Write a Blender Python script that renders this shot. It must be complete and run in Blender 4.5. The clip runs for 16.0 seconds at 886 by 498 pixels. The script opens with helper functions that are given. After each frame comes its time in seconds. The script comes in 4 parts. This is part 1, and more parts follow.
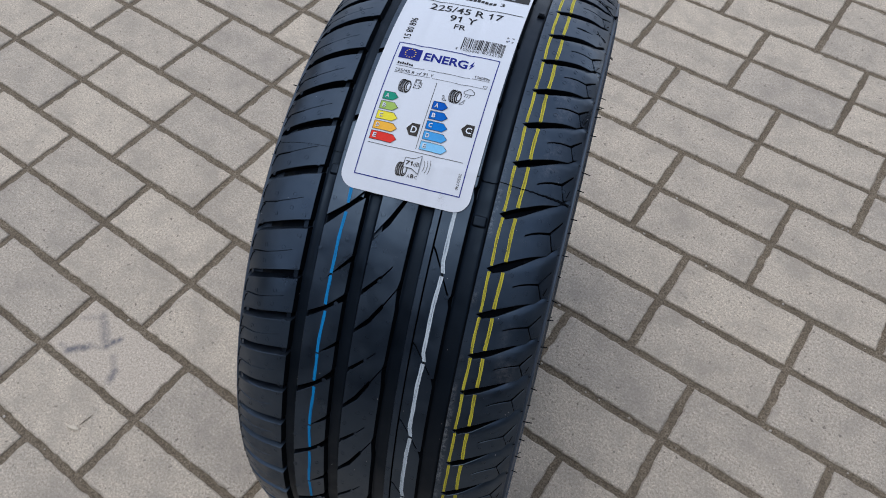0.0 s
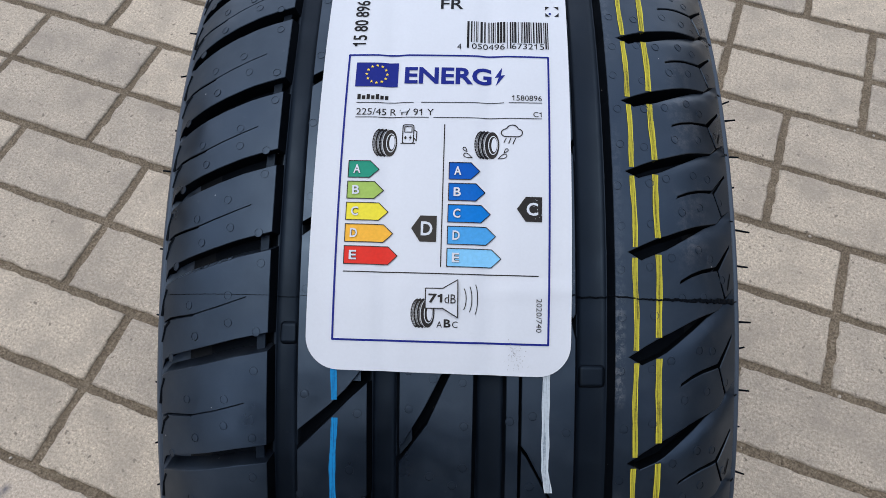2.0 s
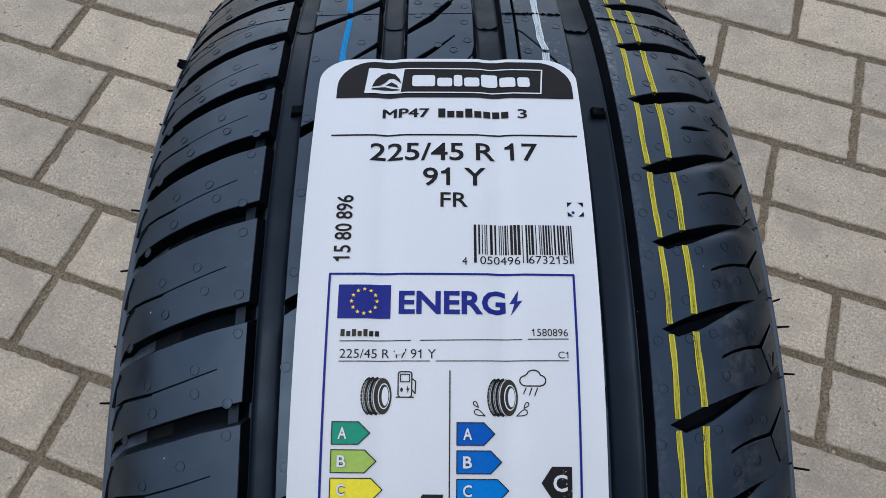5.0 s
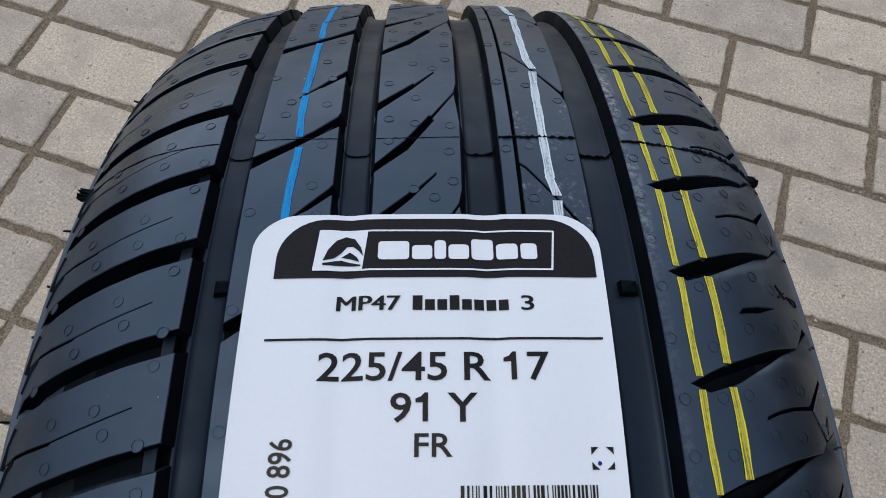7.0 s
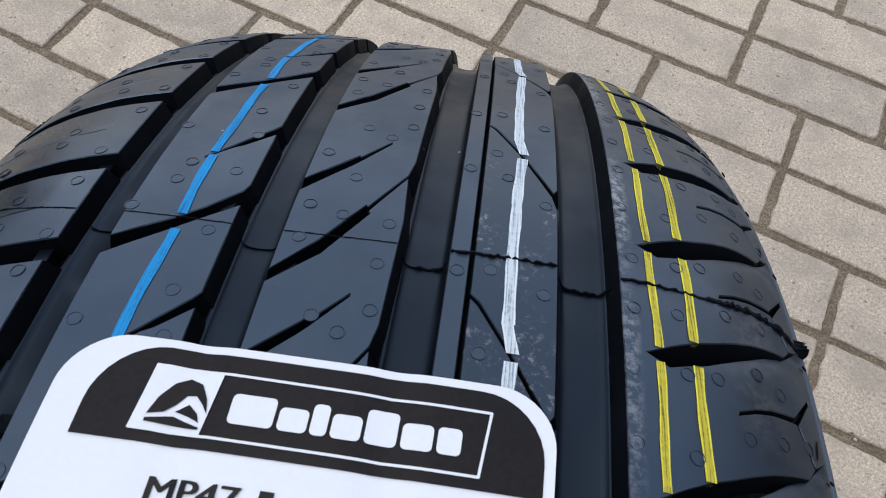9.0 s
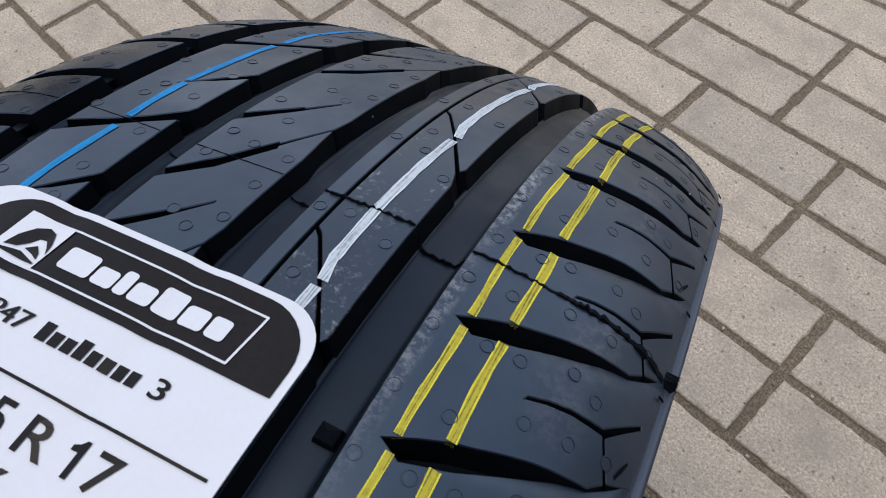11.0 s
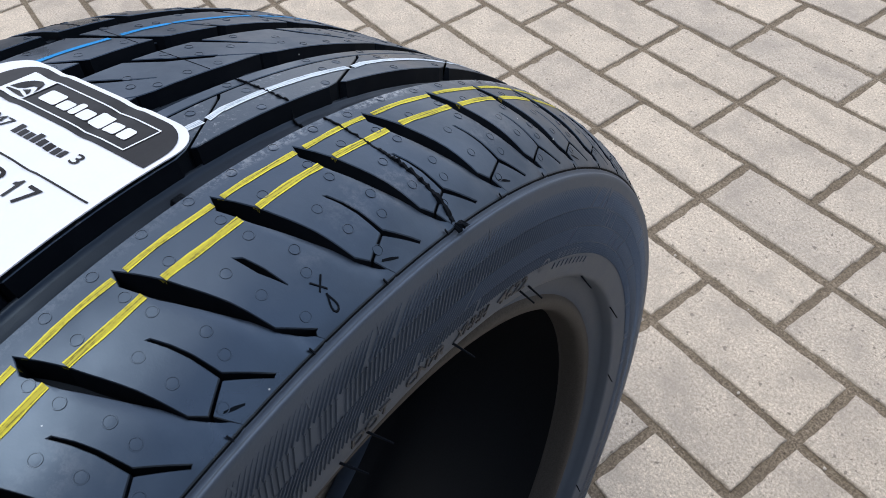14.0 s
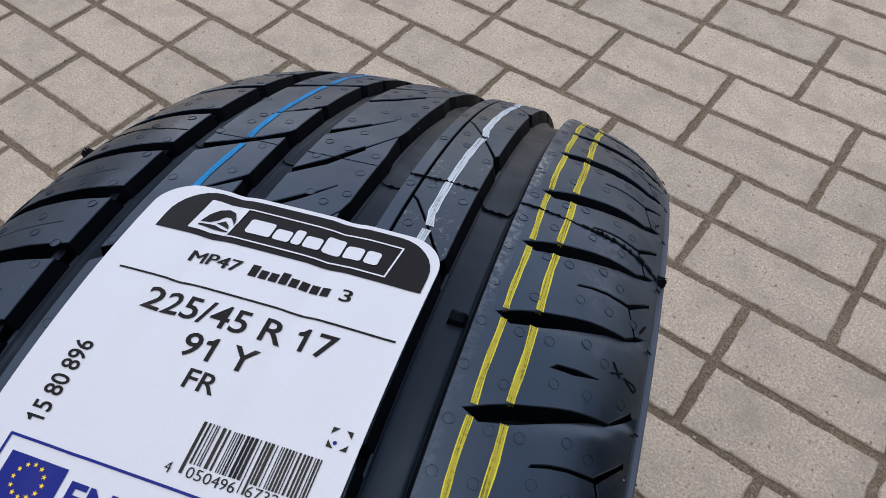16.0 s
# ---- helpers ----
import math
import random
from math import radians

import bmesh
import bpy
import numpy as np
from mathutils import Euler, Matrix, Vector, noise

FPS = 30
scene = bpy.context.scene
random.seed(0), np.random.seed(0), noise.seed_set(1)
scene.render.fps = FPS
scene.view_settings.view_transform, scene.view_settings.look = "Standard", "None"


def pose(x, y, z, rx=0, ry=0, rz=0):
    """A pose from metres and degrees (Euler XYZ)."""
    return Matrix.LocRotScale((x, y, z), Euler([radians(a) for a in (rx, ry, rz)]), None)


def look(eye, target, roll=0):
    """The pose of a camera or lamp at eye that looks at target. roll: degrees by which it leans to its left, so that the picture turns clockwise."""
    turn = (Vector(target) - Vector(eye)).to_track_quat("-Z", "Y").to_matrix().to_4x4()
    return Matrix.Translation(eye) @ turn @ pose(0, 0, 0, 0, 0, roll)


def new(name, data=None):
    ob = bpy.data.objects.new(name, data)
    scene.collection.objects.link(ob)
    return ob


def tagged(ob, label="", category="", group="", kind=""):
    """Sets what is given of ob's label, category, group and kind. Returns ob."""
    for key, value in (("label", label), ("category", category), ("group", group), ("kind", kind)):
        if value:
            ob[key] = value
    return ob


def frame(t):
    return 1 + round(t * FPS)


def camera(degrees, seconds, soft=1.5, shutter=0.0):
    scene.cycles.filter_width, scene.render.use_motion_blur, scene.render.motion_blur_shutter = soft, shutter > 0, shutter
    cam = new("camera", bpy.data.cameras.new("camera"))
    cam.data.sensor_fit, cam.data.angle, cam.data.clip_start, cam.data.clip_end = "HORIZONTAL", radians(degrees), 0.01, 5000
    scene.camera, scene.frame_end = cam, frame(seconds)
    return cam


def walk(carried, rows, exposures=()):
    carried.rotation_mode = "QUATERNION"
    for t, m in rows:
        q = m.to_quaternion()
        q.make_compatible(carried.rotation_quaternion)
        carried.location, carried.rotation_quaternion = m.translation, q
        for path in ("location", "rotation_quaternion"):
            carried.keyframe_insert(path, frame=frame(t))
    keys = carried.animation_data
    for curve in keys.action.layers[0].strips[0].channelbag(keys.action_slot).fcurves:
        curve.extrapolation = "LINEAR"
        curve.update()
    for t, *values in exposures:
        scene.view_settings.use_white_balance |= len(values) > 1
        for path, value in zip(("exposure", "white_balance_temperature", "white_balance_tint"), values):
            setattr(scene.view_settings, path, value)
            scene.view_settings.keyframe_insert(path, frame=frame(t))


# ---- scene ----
cam = camera(62.25, 16.0, soft=0.5)
# a small phone lens focused close: the paving falls slightly out of focus
cam.data.dof.use_dof, cam.data.dof.focus_distance, cam.data.dof.aperture_fstop = True, 0.29, 64.0
ROWS = [
    (0.0, 0.1107, -0.4522, 1.0016, 34.57, -0.27, 15.79),
    (0.5, 0.0660, -0.3841, 0.9494, 32.70, 1.47, 9.96),
    (1.0, 0.0256, -0.3173, 0.8940, 31.08, 2.31, 4.28),
    (1.5, 0.0073, -0.2690, 0.8615, 29.91, 1.75, 2.02),
    (2.0, 0.0033, -0.2399, 0.8480, 29.14, 0.55, 1.19),
    (2.5, -0.0020, -0.2215, 0.8475, 28.96, -0.29, 0.29),
    (3.0, -0.0043, -0.2061, 0.8523, 29.01, -0.93, -0.11),
    (3.5, -0.0044, -0.1926, 0.8530, 29.08, -1.18, -0.46),
    (4.0, -0.0063, -0.1730, 0.8497, 28.86, -1.21, -0.66),
    (4.2, -0.0071, -0.1637, 0.8481, 28.62, -1.24, -0.74),
    (6.3, -0.0102, -0.0828, 0.8293, 25.73, -1.19, -0.19),
    (6.5, -0.0081, -0.0716, 0.8227, 26.06, -1.50, -0.54),
    (7.0, -0.0035, -0.0419, 0.8122, 26.11, -1.76, -0.91),
    (7.5, 0.0011, -0.0150, 0.8061, 26.29, -2.16, -1.44),
    (8.0, -0.0015, 0.0013, 0.7878, 26.56, -2.29, -1.31),
    (8.5, 0.0048, 0.0106, 0.7660, 26.96, -3.36, 2.51),
    (9.0, 0.0236, 0.0133, 0.7685, 27.71, -2.69, 7.69),
    (9.5, 0.0569, 0.0117, 0.7696, 28.29, -1.14, 11.69),
    (9.7, 0.0703, 0.0084, 0.7674, 29.12, -0.31, 13.74),
    (11.8, 0.1265, 0.0091, 0.7586, 36.28, 3.90, 31.45),
    (12.0, 0.1384, 0.0065, 0.7554, 37.48, 4.09, 32.27),
    (12.5, 0.1632, -0.0007, 0.7368, 39.31, 4.53, 33.92),
    (13.0, 0.1859, -0.0094, 0.7371, 40.46, 5.14, 34.65),
    (13.5, 0.2054, -0.0225, 0.7458, 41.02, 5.47, 34.71),
    (14.0, 0.2105, -0.0336, 0.7628, 41.46, 5.47, 34.49),
    (14.5, 0.2032, -0.0437, 0.7766, 41.72, 5.34, 34.18),
    (15.0, 0.1706, -0.0570, 0.7906, 41.29, 4.90, 32.88),
    (15.5, 0.1322, -0.0684, 0.7992, 40.21, 2.71, 26.93),
    (16.0, 0.0902, -0.0702, 0.8063, 37.34, 1.06, 18.16),
]
walk(cam, [(t, pose(x, y, z, rx, ry, rz)) for t, x, y, z, rx, ry, rz in ROWS],
     exposures=[(0.0, 0.07, 6250, 11), (2.0, 0.25, 6500, 11), (3.5, 0.0, 6400, 9), (7.0, 0.03, 6450, 9), (7.5, 0.18, 6500, 10), (8.0, 0.30, 6500, 11), (8.5, 0.32, 6550, 11), (9.0, 0.36, 6600, 11), (9.5, 0.32, 6700, 13), (12.0, 0.18, 6700, 13), (12.6, 0.34, 6600, 12), (13.3, 0.66, 6500, 12), (14.2, 0.62, 6500, 12), (15.0, 0.33, 6530, 13), (16.0, 0.10, 6650, 14)])

# ---- light: an open overcast sky ----
sky_world = bpy.data.worlds.new("overcast_sky")
scene.world = sky_world
sky_world.use_nodes = True
wn = sky_world.node_tree
sky = wn.nodes.new("ShaderNodeTexSky")
sky.sky_type, sky.sun_disc = "NISHITA", False
sky.sun_elevation, sky.sun_rotation = radians(70), radians(-34)
sky.dust_density, sky.air_density = 2.5, 1.0
wn.nodes["Background"].inputs["Strength"].default_value = 0.13
veil = wn.nodes.new("ShaderNodeMix")
veil.data_type = "RGBA"
veil.inputs[0].default_value = 0.6
# thin haze, brighter towards the horizon
up = wn.nodes.new("ShaderNodeSeparateXYZ")
wn.links.new(wn.nodes.new("ShaderNodeTexCoord").outputs["Generated"], up.inputs[0])
haze = wn.nodes.new("ShaderNodeMix")
haze.data_type = "RGBA"
haze.inputs[6].default_value, haze.inputs[7].default_value = (14.6, 15.4, 16.6, 1), (4.2, 4.9, 6.0, 1)
wn.links.new(up.outputs[2], haze.inputs[0])
wn.links.new(haze.outputs[2], veil.inputs[7])
wn.links.new(sky.outputs[0], veil.inputs[6])
wn.links.new(veil.outputs[2], wn.nodes["Background"].inputs["Color"])
sun_data = bpy.data.lights.new("sun", "SUN")
sun_data.energy, sun_data.angle, sun_data.color = 1.2, radians(40), (1.0, 0.92, 0.80)
sun = new("sun", sun_data)
sun.matrix_world = look((-0.6, -0.4, 3.0), (0, 0, 0))


# ---- materials ----
class Nodes:
    """A short way to write node materials."""

    def __init__(self, name):
        self.m = bpy.data.materials.new(name)
        self.m.use_nodes = True
        self.t = self.m.node_tree
        self.b = self.t.nodes["Principled BSDF"]
        self.co = self.t.nodes.new("ShaderNodeTexCoord").outputs["Object"]

    def n(self, kind, **kw):
        node = self.t.nodes.new("ShaderNode" + kind)
        for key, value in kw.items():
            if key in node.inputs:
                if isinstance(value, bpy.types.NodeSocket):
                    self.t.links.new(value, node.inputs[key])
                else:
                    node.inputs[key].default_value = value
        return node

    def noise(self, scale, detail=4.0, rough=0.55, co=None):
        return self.n("TexNoise", Vector=co or self.co, Scale=scale, Detail=detail, Roughness=rough).outputs["Fac"]

    def ramp(self, fac, *stops):
        node = self.n("ValToRGB", Fac=fac)
        el = node.color_ramp.elements
        while len(el) < len(stops):
            el.new(0.5)
        for e, (p, c) in zip(el, stops):
            e.position = p
            e.color = (*c, 1) if isinstance(c, tuple) else (c, c, c, 1)
        return node.outputs["Color"]

    def math(self, op, a, b=0.0):
        node = self.t.nodes.new("ShaderNodeMath")
        node.operation = op
        for i, v in enumerate((a, b)):
            if isinstance(v, bpy.types.NodeSocket):
                self.t.links.new(v, node.inputs[i])
            else:
                node.inputs[i].default_value = v
        return node.outputs[0]

    def mix(self, fac, a, b, blend="MIX"):
        node = self.t.nodes.new("ShaderNodeMix")
        node.data_type, node.blend_type = "RGBA", blend
        for i, v in ((0, fac), (6, a), (7, b)):
            if isinstance(v, bpy.types.NodeSocket):
                self.t.links.new(v, node.inputs[i])
            else:
                node.inputs[i].default_value = (*v, 1) if isinstance(v, tuple) else v
        return node.outputs[2]

    def set(self, **kw):
        for key, value in kw.items():
            key = key.replace("_", " ")
            if isinstance(value, bpy.types.NodeSocket):
                self.t.links.new(value, self.b.inputs[key])
            else:
                self.b.inputs[key].default_value = (*value, 1) if isinstance(value, tuple) else value
        return self

    def bump(self, height, strength, distance):
        node = self.n("Bump", Height=height, Strength=strength, Distance=distance)
        self.t.links.new(node.outputs[0], self.b.inputs["Normal"])
        return self


def paver_material():
    k = Nodes("concrete_paver")
    rnd = k.math("FRACT", k.math("ADD", k.n("ObjectInfo").outputs["Random"], k.n("NewGeometry").outputs["Random Per Island"]))
    shift = k.t.nodes.new("ShaderNodeVectorMath")
    shift.operation = "ADD"
    k.t.links.new(k.co, shift.inputs[0])
    k.t.links.new(k.n("CombineXYZ", X=k.math("MULTIPLY", rnd, 13.0), Y=k.math("MULTIPLY", rnd, 37.0)).outputs[0], shift.inputs[1])
    co = shift.outputs[0]
    grain = k.noise(300, 6, 0.9, co)
    speck = k.noise(230, 3, 0.6, co)
    pit = k.noise(120, 2, 0.5, co)
    stain = k.noise(16, 6, 0.65, co)
    base = k.ramp(grain, (0.35, (0.17, 0.152, 0.126)), (0.45, (0.43, 0.385, 0.327)), (0.55, (0.58, 0.52, 0.442)), (0.65, (0.92, 0.84, 0.73)))
    base = k.mix(k.ramp(speck, (0.60, 0.0), (0.70, 0.55)), base, (0.27, 0.245, 0.21))
    base = k.mix(k.ramp(pit, (0.67, 0.0), (0.71, 0.75)), base, (0.13, 0.115, 0.095))
    dot = k.n("TexVoronoi", Vector=co, Scale=62.0)
    hole = k.math("MULTIPLY", k.math("LESS_THAN", dot.outputs["Distance"], 0.10), k.math("GREATER_THAN", k.n("SeparateColor", Color=dot.outputs["Color"]).outputs[0], 0.84))
    base = k.mix(k.math("MULTIPLY", hole, 0.7), base, (0.11, 0.10, 0.09))
    base = k.mix(k.ramp(stain, (0.34, 0.65), (0.56, 0.0)), base, (0.33, 0.30, 0.265))
    base = k.mix(1.0, base, k.ramp(rnd, (0.0, (0.87, 0.87, 0.875)), (0.5, (0.98, 0.97, 0.955)), (1.0, (1.07, 1.055, 1.03))), "MULTIPLY")
    k.set(Base_Color=base, Roughness=0.9)
    return k.bump(k.math("ADD", grain, k.math("MULTIPLY", speck, 0.8)), 0.85, 0.0022).m


def stained_material():
    """A paver with an oily dark smudge."""
    k = Nodes("stained_concrete_paver")
    grain, warp = k.noise(340, 6, 0.85), k.noise(45, 4)
    base = k.ramp(grain, (0.34, (0.20, 0.178, 0.148)), (0.45, (0.445, 0.398, 0.338)), (0.55, (0.565, 0.505, 0.43)), (0.66, (0.84, 0.765, 0.665)))
    sep = k.n("SeparateXYZ", Vector=k.co)
    x = k.math("ADD", sep.outputs[0], k.math("MULTIPLY", k.math("SUBTRACT", k.noise(60, 4, 0.6), 0.5), 0.012))
    y = k.math("ADD", sep.outputs[1], k.math("MULTIPLY", k.math("SUBTRACT", warp, 0.5), 0.012))

    def streak(x0, y0, x1, y1, wide, dark):
        """A smeared stroke from one place to another."""
        dx, dy = x1 - x0, y1 - y0
        px, py = k.math("SUBTRACT", x, x0), k.math("SUBTRACT", y, y0)
        f = k.math("ADD", k.math("MULTIPLY", px, dx / (dx * dx + dy * dy)), k.math("MULTIPLY", py, dy / (dx * dx + dy * dy)))
        f = k.math("MAXIMUM", k.math("MINIMUM", f, 1.0), 0.0)
        qx, qy = k.math("SUBTRACT", px, k.math("MULTIPLY", f, dx)), k.math("SUBTRACT", py, k.math("MULTIPLY", f, dy))
        gap = k.math("SQRT", k.math("ADD", k.math("MULTIPLY", qx, qx), k.math("MULTIPLY", qy, qy)))
        return k.ramp(k.math("DIVIDE", gap, wide), (0.15, dark), (1.0, 0.0))

    mask = None
    for stroke_of in ((-0.061, -0.036, -0.042, -0.015, 0.009, 0.95), (-0.020, 0.002, -0.0125, 0.0206, 0.008, 0.95), (-0.021, 0.004, -0.064, 0.033, 0.012, 0.6),
                      (-0.064, 0.033, -0.088, 0.013, 0.007, 0.35), (-0.042, -0.015, -0.018, -0.001, 0.006, 0.4), (-0.078, -0.036, -0.061, -0.036, 0.007, 0.4),
                      (0.003, -0.003, 0.0234, -0.018, 0.007, 0.4), (0.0234, -0.018, 0.0286, -0.033, 0.009, 0.8)):
        one = streak(*stroke_of)
        mask = one if mask is None else k.math("MAXIMUM", mask, one)
    mask = k.math("MULTIPLY", mask, k.ramp(k.noise(130, 4), (0.30, 0.35), (0.55, 1.0)))
    return k.set(Base_Color=k.mix(mask, k.mix(1.0, base, (0.90, 0.89, 0.89), "MULTIPLY"), (0.13, 0.13, 0.145)), Roughness=0.9).bump(grain, 0.6, 0.0016).m


def wall_material():
    k = Nodes("plain_sky_block")
    a, b = k.noise(60, 5), k.noise(1.2, 4)
    return k.set(Base_Color=k.mix(k.ramp(b, (0.3, 0.0), (0.7, 0.5)), k.ramp(a, (0.3, (0.055, 0.058, 0.06)), (0.7, (0.085, 0.088, 0.092))), (0.05, 0.052, 0.055)), Roughness=0.9).bump(a, 0.3, 0.004).m


def sand_material():
    k = Nodes("joint_sand")
    a, b = k.noise(420, 4, 0.7), k.noise(18, 4)
    base = k.ramp(a, (0.30, (0.052, 0.041, 0.029)), (0.48, (0.165, 0.133, 0.096)), (0.70, (0.38, 0.325, 0.25)))
    base = k.mix(k.ramp(b, (0.35, 0.5), (0.65, 0.0)), base, (0.10, 0.08, 0.057))
    return k.set(Base_Color=base, Roughness=0.95).bump(a, 0.9, 0.003).m


def rubber_material(name, base, rough, dust=0.25, ior=1.53, level=1.0, scuffed=False):
    k = Nodes(name)
    fine, blotch, film = k.noise(1500, 2), k.noise(55, 5, 0.65), k.noise(12, 3)
    col = k.ramp(blotch, (0.3, tuple(c * 0.8 for c in base)), (0.7, tuple(c * 1.25 for c in base)))
    col = k.mix(k.math("MULTIPLY", k.ramp(k.noise(190, 6, 0.8), (0.66, 0.0), (0.76, 1.0)), dust), col, (0.16, 0.16, 0.16))
    bloom = k.math("MULTIPLY", k.ramp(k.noise(48, 6, 0.68), (0.47, 0.0), (0.70, 0.6)), dust * 4)
    col = k.mix(bloom, col, (0.014, 0.0170, 0.0225))
    r = k.ramp(k.math("ADD", k.math("MULTIPLY", film, 0.5), k.math("MULTIPLY", k.noise(34, 4, 0.6), 0.5)), (0.36, rough - 0.13), (0.64, rough + 0.22))
    sep = k.n("SeparateXYZ", Vector=k.co)
    wear = 1.0 if scuffed else 0.0
    film_edge = k.ramp(k.math("MULTIPLY", k.math("ABSOLUTE", k.math("SUBTRACT", sep.outputs[0], 0.0624)), 100.0), (0.08, 1.0), (0.30, 0.0))
    scuff = k.math("MULTIPLY", k.ramp(k.noise(420, 6, 0.8), (0.46, 0.0), (0.58, 0.9)), k.ramp(k.noise(14, 3), (0.44, 0.0), (0.56, 1.0)))
    col = k.mix(k.math("MULTIPLY", k.math("MULTIPLY", film_edge, wear), k.math("MULTIPLY", scuff, k.math("MAXIMUM", k.ramp(sep.outputs[1], (0.035, 0.12), (0.085, 0.85)), k.ramp(k.math("MULTIPLY", sep.outputs[1], -1.0), (0.11, 0.0), (0.15, 0.6))))), col, (0.24, 0.25, 0.26))
    rub = k.ramp(k.math("MULTIPLY", k.math("ABSOLUTE", k.math("SUBTRACT", sep.outputs[0], 0.093)), 100.0), (0.3, 0.6), (0.95, 0.0))
    behind = k.math("SUBTRACT", 1.0, k.math("MULTIPLY", k.math("ABSOLUTE", k.math("ADD", sep.outputs[1], 0.115)), 16.0))
    patch = k.math("MULTIPLY", k.ramp(k.noise(300, 6, 0.8), (0.45, 0.0), (0.62, 0.6)), k.ramp(k.math("ADD", k.noise(30, 3), k.math("MULTIPLY", k.math("MAXIMUM", behind, 0.0), 0.14)), (0.54, 0.0), (0.66, 1.0)))
    col = k.mix(k.math("MULTIPLY", k.math("MULTIPLY", rub, wear), patch), col, (0.13, 0.13, 0.135))
    cell = k.n("TexVoronoi", Vector=k.co, Scale=95.0)
    fleck = k.math("MULTIPLY", k.math("LESS_THAN", cell.outputs["Distance"], 0.032), k.math("GREATER_THAN", k.n("SeparateColor", Color=cell.outputs["Color"]).outputs[0], 0.45))
    col = k.mix(k.math("MULTIPLY", fleck, 0.8), col, (0.4, 0.4, 0.4))
    # the specular tint paints a blue sky reflection on the rubber
    return k.set(Base_Color=col, Roughness=r, IOR=ior, Specular_IOR_Level=level, Specular_Tint=(0.49, 0.70, 1.0)).bump(k.math("ADD", k.math("ADD", fine, k.math("MULTIPLY", blotch, 2.0)), k.math("MULTIPLY", k.noise(32, 2, 0.5), 40.0)), 0.06, 0.0004).m


def plain_material(name, colour, rough=0.5, grain=0.06, bumps=45.0, gloss=0.14, wrinkle=0.12):
    k = Nodes(name)
    a = k.noise(900, 3)
    lo, hi = tuple(c * (1 - grain) for c in colour), tuple(min(1.0, c * (1 + grain)) for c in colour)
    return k.set(Base_Color=k.ramp(a, (0.3, lo), (0.7, hi)), Roughness=rough, Specular_IOR_Level=gloss).bump(k.noise(bumps, 2), wrinkle, 0.0025).m


PAVER, STAINED, SAND, SKY_BLOCK = paver_material(), stained_material(), sand_material(), wall_material()
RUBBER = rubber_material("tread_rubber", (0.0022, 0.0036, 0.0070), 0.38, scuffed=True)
# groove floors and walls: darker copies of the rubber, recess shade put into the colour
SHADE_FLOOR = rubber_material("shade_floor_rubber", (0.0016, 0.0029, 0.0058), 0.42, 0.05, 1.5, 0.38)
SHADE_BLACK = rubber_material("shade_black_rubber", (0.0013, 0.0018, 0.0030), 0.62, 0.06, 1.45, 0.13)
PAPER = plain_material("label_paper", (0.585, 0.633, 0.715), 0.42, 0.015, 38.0, 0.22, 0.3)
GREASE = plain_material("grey_grease", (0.25, 0.26, 0.28), 0.6, 0.3)
INK = plain_material("black_ink", (0.006, 0.006, 0.008), 0.30, 0.3, gloss=0.16)
NAVY = plain_material("navy_ink", (0.008, 0.018, 0.20), 0.42, gloss=0.10)
STAR = plain_material("yellow_star_ink", (0.80, 0.62, 0.05), 0.45)
WHITE = plain_material("white_print", (0.585, 0.633, 0.715), 0.42, 0.02)
ARROWS = [plain_material("arrow_ink_" + n, c, 0.42) for n, c in (
    ("teal", (0.004, 0.25, 0.17)), ("leaf", (0.30, 0.46, 0.10)), ("yellow", (0.74, 0.66, 0.04)), ("amber", (0.80, 0.42, 0.04)), ("red", (0.66, 0.02, 0.012)))]
BLUES = [plain_material("blue_ink_" + n, c, 0.42, gloss=0.06) for n, c in (
    ("deep", (0.001, 0.085, 0.43)), ("strong", (0.001, 0.115, 0.48)), ("mid", (0.002, 0.17, 0.58)), ("sky", (0.06, 0.32, 0.70)), ("pale", (0.20, 0.52, 0.83)))]


def stripe_material(name, colour, dark):
    """A chalky paint line with streaks along the tyre's turn and worn gaps."""
    k = Nodes(name)
    sep = k.n("SeparateXYZ", Vector=k.co)
    streak = k.n("TexNoise", Vector=k.n("CombineXYZ", X=k.math("MULTIPLY", sep.outputs[0], 2600.0), Y=k.math("MULTIPLY", sep.outputs[1], 60.0)).outputs[0], Scale=1.0, Detail=3.0).outputs["Fac"]
    wear = k.noise(900, 4, 0.7)
    f = k.math("ADD", k.math("MULTIPLY", streak, 0.7), k.math("MULTIPLY", wear, 0.3))
    return k.set(Base_Color=k.ramp(f, (0.40, dark), (0.50, colour), (0.75, tuple(min(1, c * 1.15) for c in colour))), Roughness=0.7, Specular_IOR_Level=0.25).m


YELLOW = stripe_material("yellow_marking", (0.38, 0.345, 0.034), (0.12, 0.11, 0.02))
YELLOW_RIM = stripe_material("yellow_marking_rim", (0.60, 0.55, 0.045), (0.30, 0.27, 0.03))
BLUE = stripe_material("blue_marking", (0.001, 0.185, 0.46), (0.001, 0.10, 0.27))
CHALK = stripe_material("white_marking", (0.42, 0.49, 0.56), (0.17, 0.22, 0.28))
CHALK_RIM = stripe_material("white_marking_rim", (0.50, 0.58, 0.66), (0.28, 0.34, 0.42))


